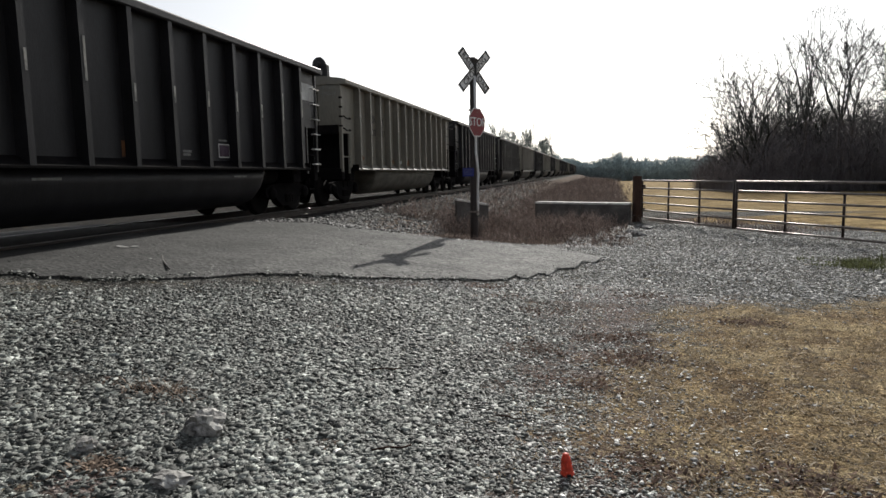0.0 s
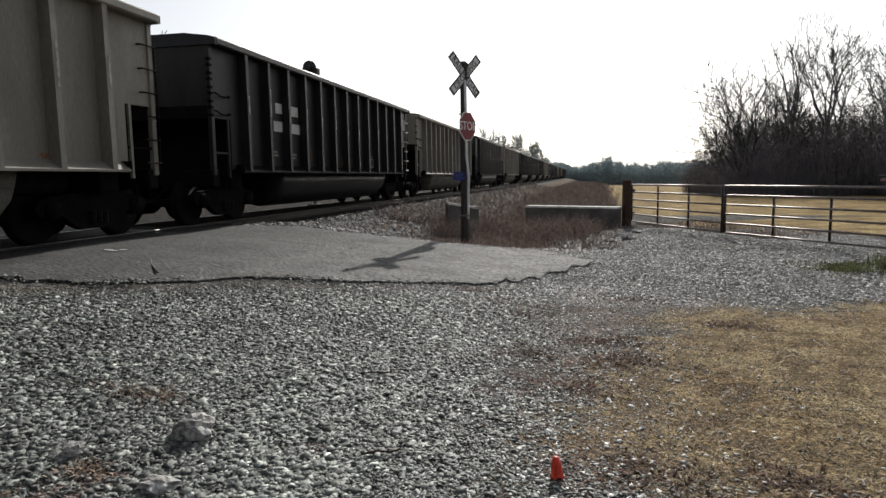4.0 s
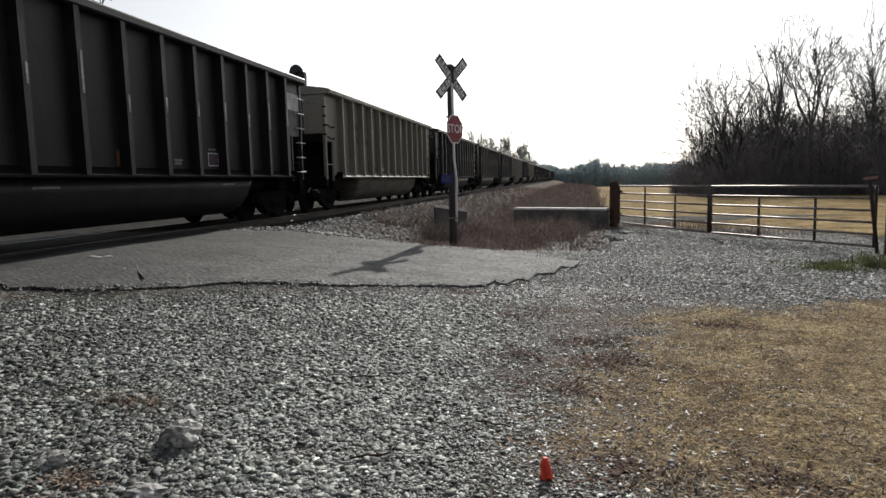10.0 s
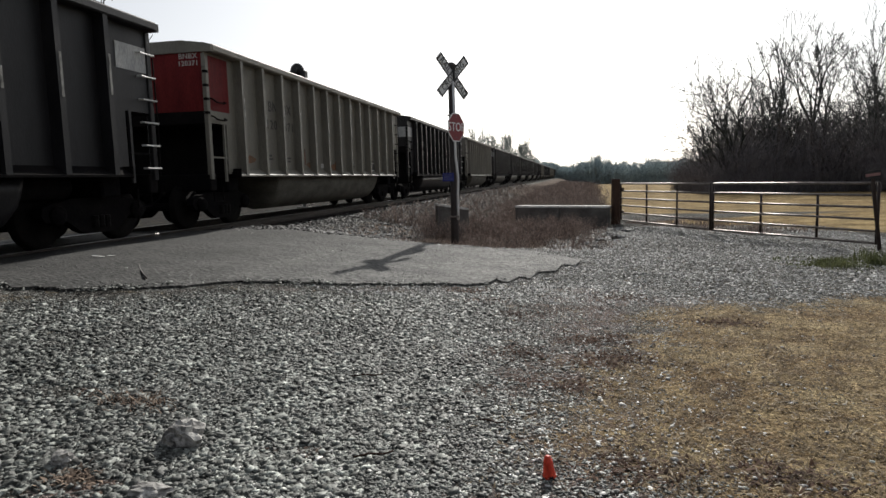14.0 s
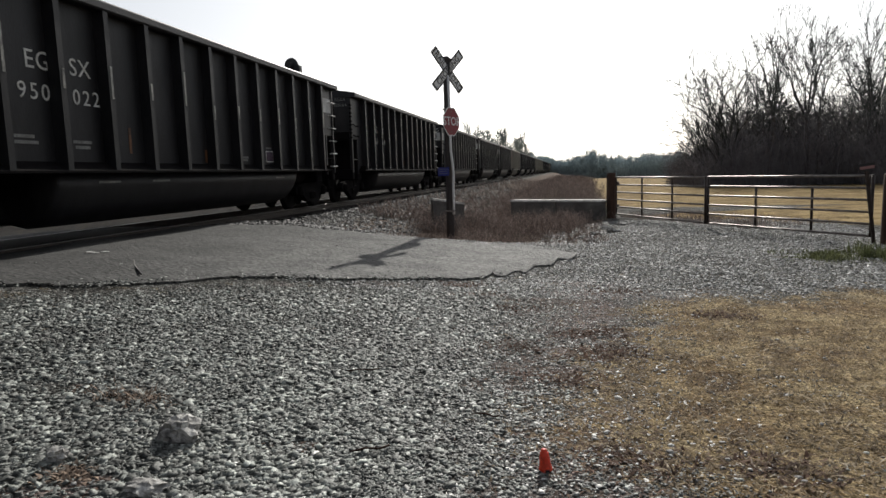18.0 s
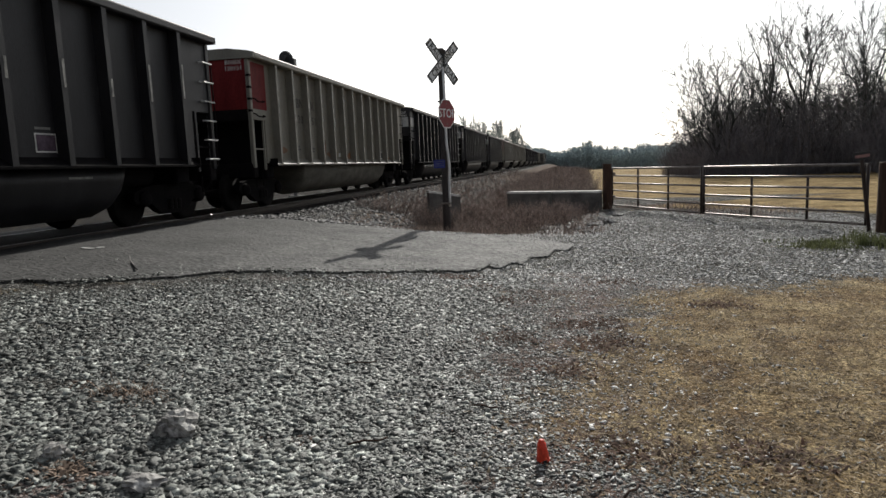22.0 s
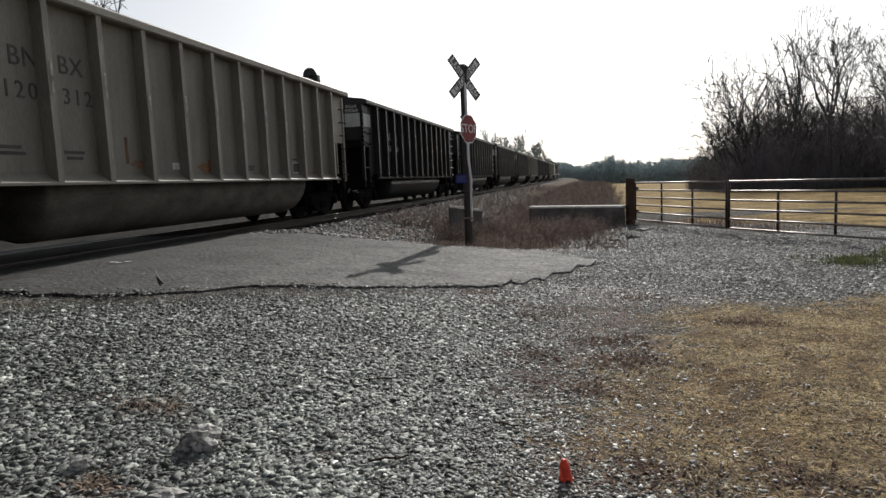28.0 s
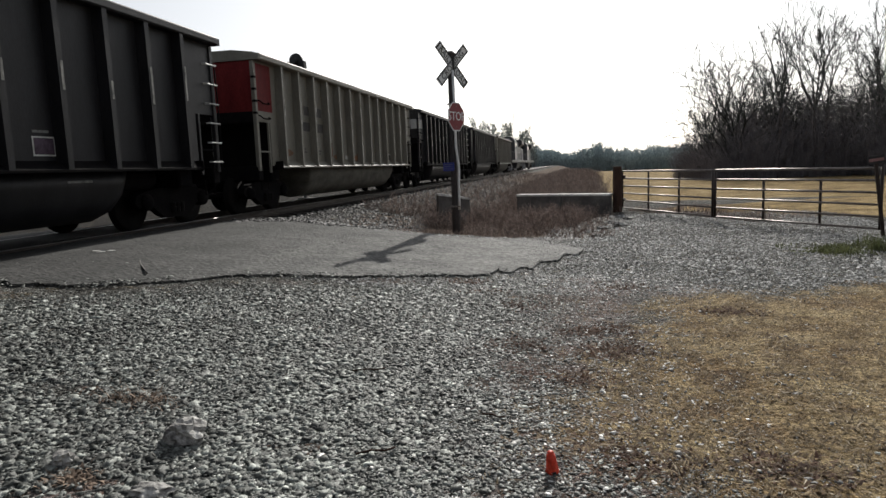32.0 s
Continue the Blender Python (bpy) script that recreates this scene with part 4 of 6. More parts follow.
# ---------------------------------------------------------------- locomotives at the tail
def locomotive():
    lo = thing("locomotive", Matrix(), "black diesel locomotive with white cab panels pushing the train", "locomotive", "locomotives at the tail")
    H = 11.1
    part("underframe", Mesh().box(-1.5, 1.5, -H + 0.3, H - 0.3, 1.15, 1.5, 0.03), LOCO_DARK, lo)
    part("long_hood", Mesh().prism([(-0.95, 1.5), (0.95, 1.5), (0.95, 3.9), (0.8, 4.15), (-0.8, 4.15), (-0.95, 3.9)], "y", -3.6, H - 0.9), LOCO_DARK, lo)
    part("radiator", Mesh().prism([(-0.95, 3.4), (0.95, 3.4), (1.45, 3.8), (1.45, 4.25), (1.3, 4.4), (-1.3, 4.4), (-1.45, 4.25), (-1.45, 3.8)], "y", 5.6, H - 1.6), LOCO_DARK, lo)
    part("cab", Mesh().prism([(-1.5, 1.5), (1.5, 1.5), (1.5, 3.9), (1.1, 4.4), (-1.1, 4.4), (-1.5, 3.9)], "y", -6.6, -3.6), LOCO_DARK, lo)
    part("short_hood", Mesh().prism([(-0.85, 1.5), (0.85, 1.5), (0.85, 3.2), (0.6, 3.4), (-0.6, 3.4), (-0.85, 3.2)], "y", -H + 1.0, -6.6), LOCO_WHITE, lo, "white nose")
    for sx in (-1, 1):
        part("cab_window", Mesh().box(*sorted((sx * 1.502, sx * 1.515)), -5.9, -4.4, 2.95, 3.65), GLASS, lo)
        part("cab_panel", Mesh().box(*sorted((sx * 1.502, sx * 1.512)), -6.55, -3.7, 1.6, 2.85), LOCO_WHITE, lo, "white cab side panel")
        part("fuel_tank", Mesh().prism([(sx * 0.3, 0.35), (sx * 1.25, 0.45), (sx * 1.45, 1.14), (sx * 0.3, 1.14)], "y", -2.6, 2.6), LOCO_DARK, lo)
        rail_m = Mesh().pipe([(sx * 1.45, -H + 0.8, 2.5), (sx * 1.45, H - 0.8, 2.5)], 0.02, 6)
        for i in range(10):
            y = -H + 0.8 + i * (2 * H - 1.6) / 9
            rail_m.tube((sx * 1.45, y, 1.5), (sx * 1.45, y, 2.5), 0.018, n=6)
        part("handrail", rail_m, LOCO_WHITE, lo, "white handrail")
        part("number_board", Mesh().box(*sorted((sx * 0.3, sx * 0.9)), -6.64, -6.602, 3.95, 4.2), LOCO_WHITE, lo)
    part("front_window", Mesh().box(-1.1, 1.1, -6.63, -6.602, 3.25, 3.8), GLASS, lo)
    part("pilot", Mesh().prism([(-H + 0.25, 0.25), (-H + 0.5, 1.15), (-H + 0.7, 1.15), (-H + 0.7, 0.25)], "x", -1.4, 1.4), LOCO_WHITE, lo)
    part("rear_panel", Mesh().box(-0.9, 0.9, H - 0.89, H - 0.87, 1.6, 3.6), LOCO_WHITE, lo)
    for y in (-H + 3.0, H - 3.0):
        b = part("bogie", Mesh().box(-0.7, 0.7, -2.2, 2.2, 0.5, 0.8, 0.04), SOOT, lo)
        b.location = (0, y, 0)
        for sx in (-1, 1):
            part("side_frame", Mesh().prism([(-2.4, 0.45), (-2.3, 0.75), (2.3, 0.75), (2.4, 0.45), (1.2, 0.3), (0.8, 0.45), (-0.8, 0.45), (-1.2, 0.3)], "x", *sorted((sx * 0.95, sx * 1.12))), SOOT, b)
        for k in (-1.75, 0, 1.75):
            ws = Mesh().lathe([(-0.82, 0.1), (-0.80, 0.40), (-0.76, 0.52), (-0.68, 0.52), (-0.65, 0.55), (-0.64, 0.4), (-0.6, 0.1), (0.6, 0.1), (0.64, 0.4), (0.65, 0.55), (0.68, 0.52),
                               (0.76, 0.52), (0.80, 0.40), (0.82, 0.1)], "x", (0, 0, 0), 20)
            w = part("wheelset", ws, WHEEL, b)
            w.location = (0, k, 0.52)
    return lo


locos = []
LAST = CARS[-1][0]
first = locomotive()
for i in range(2):
    y = LAST * CAR_PITCH + 0.58 + 11.3 + 22.5 * i
    m = pose(TRACK_X, y, RAIL_Z, 0, 0, 0)
    lo = copy_thing(first, m) if i else first
    lo.matrix_world = m
    locos.append((y, lo))


# ---------------------------------------------------------------- crossing signs
def crossing_sign():
    bx, by = -2.81, 15.55
    z0 = ground_z(bx, by)
    top = 4.28
    cb = thing("crossing_sign", Matrix.Translation((bx, by, z0)), "railroad crossbuck and red stop sign on a grey wooden post", "railroad sign")
    part("post", Mesh().lathe([(-0.4, 0.10), (0.6, 0.095), (1.4, 0.088), (top - z0 - 0.12, 0.078), (top - z0 - 0.06, 0.05)], "z", (0.0, 0, 0), 12), POST_WOOD, cb, "dark grey weathered timber post", True)
    facing = Matrix.Rotation(radians(53), 4, "Z")
    cz = 3.92 - z0
    for ang, y in ((46.0, -0.105), (-44.0, -0.125)):
        m = Matrix.Translation((-0.04, 0, cz)) @ facing @ Matrix.Rotation(radians(ang), 4, "Y")
        arm = part("blade", Mesh().box(-0.63, 0.63, y, y + 0.012, -0.115, 0.115, 0.0, m), SIGN_WHITE, cb, "white sign blade with black border")
        edge = Mesh().prism([(-0.61, 0.115), (-0.61, -0.115), (0.61, -0.115), (0.61, 0.1149), (-0.5699, 0.1149), (-0.5699, 0.08), (0.57, 0.08), (0.57, -0.08), (-0.57, -0.08), (-0.57, 0.115)],
                            "y", y - 0.003, y - 0.0005, m)
        part("border", edge, SIGN_BLACK, arm)
        part("backing", Mesh().box(-0.6, 0.6, y + 0.0125, y + 0.02, -0.105, 0.105, 0.0, m), GALV, arm)
        words = (("RAIL", -0.33), ("ROAD", 0.33)) if ang > 0 else (("CROSSING", 0.0),)
        for word, off in words:
            lettering("lettering", word, 0.19, SIGN_BLACK, arm, m @ pose(off, y - 0.006, 0, 90, 0, 0), spacing=1.05)
    part("bracket", Mesh().box(0.0, 0.10, -0.09, 0.0, cz - 0.16, cz + 0.20, 0.02), SIGN_BLACK, cb)
    part("post_cap", Mesh().lathe([(top - z0 - 0.17, 0.12), (top - z0 - 0.09, 0.13), (top - z0 - 0.03, 0.06)], "z", (0.0, 0.0, 0), 10), POST_WOOD, cb)
    blue = part("emergency_plate", Mesh().box(-0.25, 0.02, -0.112, -0.102, 1.56, 1.76), SIGN_BLUE, cb, "small blue emergency notice plate")
    for z in (1.61, 1.66, 1.71):
        part("notice_line", Mesh().box(-0.22, -0.01, -0.1155, -0.1125, z, z + 0.01), MARK_FAINT, blue)
    sx, sz = 0.0, 2.71 - z0
    pts = [(0.10, -0.05, 0.62), (0.105, -0.06, 0.9), (0.105, -0.07, 1.25), (0.125, -0.08, 1.6), (0.105, -0.09, 1.85), (0.075, -0.10, 2.15), (0.07, -0.09, sz + 0.32), (0.055, -0.085, cz - 0.12)]
    part("pole", Mesh().pipe(pts, 0.030, 8), SIGN_POLE, cb, "bent pale steel pole strapped to the post", True)
    for z in (0.70, sz + 0.30):
        part("strap", Mesh().box(-0.10, 0.13, -0.12, -0.05, z - 0.02, z + 0.02, 0.005), GALV, cb)

    def octagon(r):
        return [(r * math.cos(radians(22.5 + 45 * i)), r * math.sin(radians(22.5 + 45 * i))) for i in range(8)]
    turn = Matrix.Translation((sx + 0.075, -0.115, sz)) @ Matrix.Rotation(radians(66), 4, "Z")
    stop = part("stop_plate", Mesh().prism(octagon(0.36), "y", -0.045, -0.035, turn), SIGN_WHITE, cb, "octagonal stop sign with a white border")
    part("face", Mesh().prism(octagon(0.337), "y", -0.049, -0.0452, turn), SIGN_RED, stop, "faded red sign face")
    lettering("lettering", "STOP", 0.29, SIGN_WHITE, stop, turn @ pose(0, -0.052, 0, 90, 0, 0), "white lettering")
    for z in (-0.24, 0.24):
        part("bolt", Mesh().prism([(0.014 * math.cos(radians(60 * i)), z + 0.014 * math.sin(radians(60 * i))) for i in range(6)], "y", -0.056, -0.049, turn), GALV, stop)


crossing_sign()


# ---------------------------------------------------------------- culvert walls
def culvert_wall(name, ax, ay, bx, by, top_a, top_b, thick, label):
    L = math.hypot(bx - ax, by - ay)
    w = thing(name, pose(ax, ay, 0, 0, 0, math.degrees(math.atan2(by - ay, bx - ax))), label, "concrete wall", "culvert walls")
    seg = max(1, round(L / 1.35))
    for i in range(seg):
        a, b = L * i / seg, L * (i + 1) / seg - 0.025
        za, zb = top_a + (top_b - top_a) * i / seg, top_a + (top_b - top_a) * (i + 1) / seg
        part("block", Mesh().prism([(a, -0.5), (b, -0.5), (b, zb), (a, za)], "y", 0, thick), CONCRETE, w)
        # cap paler than the blocks: the wall's sunlit top is painted in
        part("cap", Mesh().prism([(a - 0.005, za + 0.001), (b + 0.005, zb + 0.001), (b + 0.005, zb + 0.06), (a - 0.005, za + 0.06)], "y", -0.03, thick + 0.12), CONCRETE_TOP, w, "pale weathered cap with sunlit brightness put into its colour")
    return w


culvert_wall("culvert_wall", -3.72, 17.9, -2.86, 18.25, 0.74, 0.58, 0.35, "short grey concrete culvert wall with a pale cap")
culvert_wall("culvert_wall", -1.75, 20.6, 1.08, 19.75, 0.52, 0.50, 0.35, "long grey concrete culvert wall with a pale cap")


# ---------------------------------------------------------------- field gate
def gate_leaf(ax, ay, bx, by, top_a, top_b, low_a, low_b, bars, uprights, label, gap=0):
    L = math.hypot(bx - ax, by - ay)
    g = thing("field_gate", pose(ax, ay, 0, 0, 0, math.degrees(math.atan2(by - ay, bx - ax))), label, "gate", "gate leaves")
    for i in range(bars):
        k = i / (bars - 1)
        za, zb = low_a + (top_a - low_a) * k, low_b + (top_b - low_b) * k
        part("bar", Mesh().tube((0, 0, za), (L, 0, zb), 0.022 if i < bars - 1 else 0.026, n=8), GALV, g, "", True)
    for u in uprights:
        za, zb = low_a + (low_b - low_a) * u, top_a + (top_b - top_a) * u
        end = u in (0.0, 1.0)
        if not end:
            zb -= gap * (zb - za) / (bars - 1)
        part("upright", Mesh().tube((u * L, 0 if end else 0.03, za - 0.02), (u * L, 0 if end else 0.03, zb + 0.02), 0.03 if end else 0.026, n=8), GATE_DARK, g, "", True)
    return g


GATE = ((1.46, 20.14), (3.27, 16.42), (3.30, 16.30), (5.45, 13.0))
gate_leaf(*GATE[0], *GATE[1], 1.21, 1.21, 0.12, 0.12, 6, (0.0, 0.325, 0.667, 1.0), "brown tubular steel farm gate leaf closed before the field")
gate_leaf(*GATE[2], *GATE[3], 1.215, 1.215, 0.12, 0.12, 6, (0.0, 0.343, 0.688, 1.0), "brown tubular steel farm gate leaf with an open top rail", 1)


def wood_post(x, y, h, r, label):
    z = ground_z(x, y)
    p = thing("gate_post", Matrix.Translation((x, y, z)), label, "post", "gate posts")
    part("trunk", Mesh().lathe([(-0.4, r * 1.05), (0.0, r * 1.05), (h * 0.5, r), (h - 0.02, r * 0.97), (h, r * 0.85)], "z", (0, 0, 0), 14), GATE_POST_WOOD, p)
    part("hinge", Mesh().box(r * 0.7, r + 0.1, -0.03, 0.03, h * 0.75, h * 0.8).box(r * 0.7, r + 0.1, -0.03, 0.03, h * 0.25, h * 0.3), GATE_DARK, p)
    return p


wood_post(1.31, 20.1, 1.36, 0.135, "thick brown weathered wooden gate post")
wood_post(5.66, 12.72, 1.26, 0.15, "thick brown weathered wooden gate post")
marker = thing("marker_post", pose(5.46, 12.88, ground_z(5.46, 12.88), 0, -7.5, 0), "leaning dark steel post with a small faded sign", "sign post")
part("post", Mesh().box(-0.03, 0.03, -0.02, 0.02, -0.3, 1.40, 0.006), GATE_DARK, marker)
part("plate", Mesh().box(-0.14, 0.14, -0.035, -0.025, 1.32, 1.46), SIGN_BLACK, marker)
part("notice_line", Mesh().box(-0.12, 0.12, -0.039, -0.0355, 1.36, 1.41), FADED_PINK, marker, "faded pink lettering line")


# ---------------------------------------------------------------- railway signal beyond the train
def block_signal():
    sx, sy = -12.6, 29.2
    z0 = ground_z(sx, sy)
    sg = thing("railway_signal", Matrix.Translation((sx, sy, z0)), "black round-topped railway colour-light signal on a steel mast", "railway signal")
    T = 7.05 - z0
    part("mast", Mesh().tube((0, 0, -0.3), (0, 0, T - 0.3), 0.09, 0.08, 12), SIGNAL_GREY, sg, "silver steel mast", True)
    part("base", Mesh().box(-0.3, 0.3, -0.3, 0.3, -0.3, 0.25, 0.03), CONCRETE, sg)
    poly = [(-0.33, T - 1.25), (0.33, T - 1.25), (0.33, T - 0.36)] + [(0.33 * math.cos(radians(a)), T - 0.33 + 0.33 * math.sin(radians(a))) for a in range(10, 180, 16)] + [(-0.33, T - 0.36)]
    head = part("backboard", Mesh().prism(poly, "y", -0.14, -0.11), SIGNAL_BLACK, sg, "black round-topped backboard")
    for i in range(3):
        z = T - 0.36 - 0.30 * i
        part("hood", Mesh().lathe([(-0.42, 0.125), (-0.141, 0.135)], "y", (0, 0, z), 14), SIGNAL_BLACK, head)
        part("lens", Mesh().lathe([(-0.2, 0.05), (-0.19, 0.1), (-0.15, 0.1)], "y", (0, 0, z), 14), LENS, head)
    part("lamp_case", Mesh().box(-0.22, 0.22, -0.11, 0.22, T - 1.15, T - 0.15, 0.03), SIGNAL_BLACK, sg)
    for k in (-1, 1):
        part("side_wing", Mesh().box(*sorted((k * 0.335, k * 0.43)), -0.2, 0.1, T - 1.2, T - 0.36, 0.015), SIGNAL_BLACK, sg)
    part("platform", Mesh().box(-1.5, 0.3, -0.3, 0.3, T - 1.45, T - 1.38, 0.01), SIGNAL_GREY, sg)
    hr = Mesh()
    for x in (-1.45, -1.1, -0.5):
        hr.tube((x, -0.28, T - 1.4), (x, -0.28, T - 0.72), 0.018, n=6)
    hr.pipe([(-1.45, -0.28, T - 0.72), (-0.75, -0.28, T - 0.72), (-0.5, -0.28, T - 0.80)], 0.018, 6)
    part("handrail", hr, SIGNAL_GREY, sg)
    part("aerial", Mesh().tube((-1.1, 0.0, T - 1.4), (-1.1, 0.0, T - 0.18), 0.02, n=6), SIGNAL_GREY, sg)
    ladder = Mesh()
    for k in (-0.2, 0.2):
        ladder.tube((k, 0.35, 0.3), (k, 0.35, T - 1.4), 0.018, n=6)
    for i in range(16):
        ladder.tube((-0.2, 0.35, 0.5 + i * 0.3), (0.2, 0.35, 0.5 + i * 0.3), 0.012, n=5)
    part("ladder", ladder, SIGNAL_GREY, sg)


block_signal()

# ---------------------------------------------------------------- small things near the camera
z = ground_z(-0.11, 3.1)
cone = thing("marker_cone", pose(-0.11, 3.10, z - 0.004, 3, -6, 20), "small battered orange plastic marker cone", "cone")
part("body", Mesh().lathe([(0.0, 0.034), (0.012, 0.034), (0.02, 0.031), (0.075, 0.025), (0.098, 0.021), (0.1, 0.017), (0.112, 0.016), (0.118, 0.009)], "z", (0, 0, 0), 16), CONE_M, cone, "", True)
part("slot", Mesh().box(-0.010, 0.010, -0.036, -0.026, 0.0, 0.02), SIGN_BLACK, cone)


def rock(name, x, y, sx, sy, sz, seed, label, group=""):
    bm = bmesh.new()
    bmesh.ops.create_icosphere(bm, subdivisions=3, radius=1.0)
    for v in bm.verts:
        d = 1 + 0.45 * noise.noise(v.co * 1.3 + Vector((seed, 0, 0))) + 0.40 * noise.noise(v.co * 2.9 + Vector((0, seed, 0))) + 0.24 * noise.noise(v.co * 7 + Vector((0, 0, seed)))
        v.co = Vector((v.co.x * sx, v.co.y * sy, v.co.z * sz)) * d
    me = bpy.data.meshes.new(name)
    bm.to_mesh(me)
    bm.free()
    me.materials.append(ROCK_M)
    ob = new(name, me)
    ob.location = (x, y, ground_z(x, y) + sz * 0.45)
    return tagged(ob, label, "rock", group)


rock("rock", -2.12, 3.10, 0.108, 0.088, 0.086, 1.7, "pale jagged grey rock lying on the gravel", "loose rocks")
rock("rock", -1.96, 2.56, 0.10, 0.07, 0.035, 5.1, "flat pale grey rock lying on the gravel", "loose rocks")
rock("rock", -2.56, 2.72, 0.06, 0.05, 0.045, 9.3, "small dark grey rock lying on the gravel", "loose rocks")

for k, (x, y, size) in enumerate(((0.67, 15.5, 0.10), (1.07, 15.72, 0.13), (0.33, 14.78, 0.08), (0.97, 16.9, 0.09), (1.41, 17.48, 0.10), (0.48, 13.87, 0.07))):
    rock("rubble", x, y, size * 1.3, size, size * 0.55, 20.0 + k, "pale lump of concrete rubble by the weeds", "rubble by the culvert")

stick = thing("stick", pose(-4.96, 6.75, ground_z(-4.96, 6.75) + 0.058, 0, 0, 131), "thin pale dry stick lying on the asphalt", "stick")
part("stem", Mesh().pipe([(0, 0, 0), (0.35, 0.01, 0.02), (0.7, 0.012, 0.035), (1.0, -0.01, 0.055), (1.15, 0.02, 0.06)], 0.012, 6), CONCRETE, stick, "", True)
for x, y, turn, long in ((-1.13, 3.10, 17, 0.21), (-0.55, 3.75, -25, 0.16), (-1.6, 4.4, 8, 0.24), (0.25, 2.75, 48, 0.12)):
    twig = thing("twig", pose(x, y, ground_z(x, y) + 0.022, 0, 0, turn), "short dark dead twig lying on the gravel", "stick", "twigs on the gravel")
    part("stem", Mesh().pipe([(0, 0, 0), (long * 0.4, 0.012, 0.008), (long * 0.75, 0.004, 0.004), (long, 0.016, 0.012)], 0.006, 6), GATE_POST_WOOD, twig, "", True)
for k, (x, y) in enumerate(((-6.47, 7.76), (-6.3, 7.84), (-6.36, 7.72))):
    z = ground_z(x, y) + 0.05
    pts = [(0.055 * math.cos(a) * (1 + 0.4 * math.sin(3 * a + k)), 0.05 * math.sin(a) * (1 + 0.3 * math.cos(2 * a))) for a in np.linspace(0, 6.0, 11)]
    tagged(part("paint_spot", Mesh().prism(pts, "z", 0, 0.004), CONCRETE_TOP), "pale worn paint spot on the asphalt", "paint spot", "paint spots").location = (x, y, z)

# ---------------------------------------------------------------- trees
def grow(seed, height, lean=0.0, crown=0.35, spread=0.55, limbs=15, detail=3, dome=0.0, rise=0.0):
    """Segments (start, end, radius, radius) of a bare tree: its trunk, and its branches."""
    r = random.Random(seed)
    trunk, twigs = [], []

    def limb(p, d, length, rad, level):
        n = 4 if level == 1 else 3
        for i in range(n):
            d = (d + Vector((r.uniform(-1, 1), r.uniform(-1, 1), r.uniform(-0.4, 1.0 + rise))) * 0.17).normalized()
            q = p + d * (length / n)
            r0, r1 = rad * (1 - 0.8 * i / n), rad * (1 - 0.8 * (i + 1) / n)
            twigs.append((p, q, max(r0, 0.006), max(r1, 0.005)))
            if level < detail:
                for _ in range(2):
                    side = d.orthogonal().normalized()
                    side.rotate(Matrix.Rotation(r.uniform(0, 6.28), 3, d))
                    nd = (d * r.uniform(0.6, 1.1) + side * r.uniform(0.5, 1.0) + Vector((0, 0, 0.15 + 0.3 * rise))).normalized()
                    limb(p.lerp(q, r.random()), nd, length * r.uniform(0.38, 0.6), r1 * 0.6, level + 1)
            p = q

    p, d = Vector((0, 0, -0.3)), Vector((lean, 0, 1)).normalized()
    n = 9
    base = height * 0.016 + 0.04
    fork = height * 0.92
    for i in range(n):
        q = p + d * (fork / n)
        r0, r1 = base * (1 - 0.86 * i / n), base * (1 - 0.86 * (i + 1) / n)
        trunk.append((p, q, r0, r1))
        h = (i + 1) / n
        if h > crown:
            for _ in range(max(1, round(limbs / (n * (1 - crown))))):
                t = r.uniform(0, 6.28)
                up = 0.55 + 0.9 * (h - crown) + rise
                nd = Vector((math.cos(t), math.sin(t), up)).normalized()
                limb(p.lerp(q, r.random()), nd, height * spread * ((0.35 + 0.65 * (1.15 - h)) * (1 - dome) + 0.6 * dome) * r.uniform(0.55, 1.0), r1 * 0.55, 1)
        d = (d + Vector((r.uniform(-1, 1), r.uniform(-1, 1), 0.6)) * 0.10).normalized()
        p = q
    limb(p, d, height * 0.16, base * 0.14, 1)
    return trunk, twigs


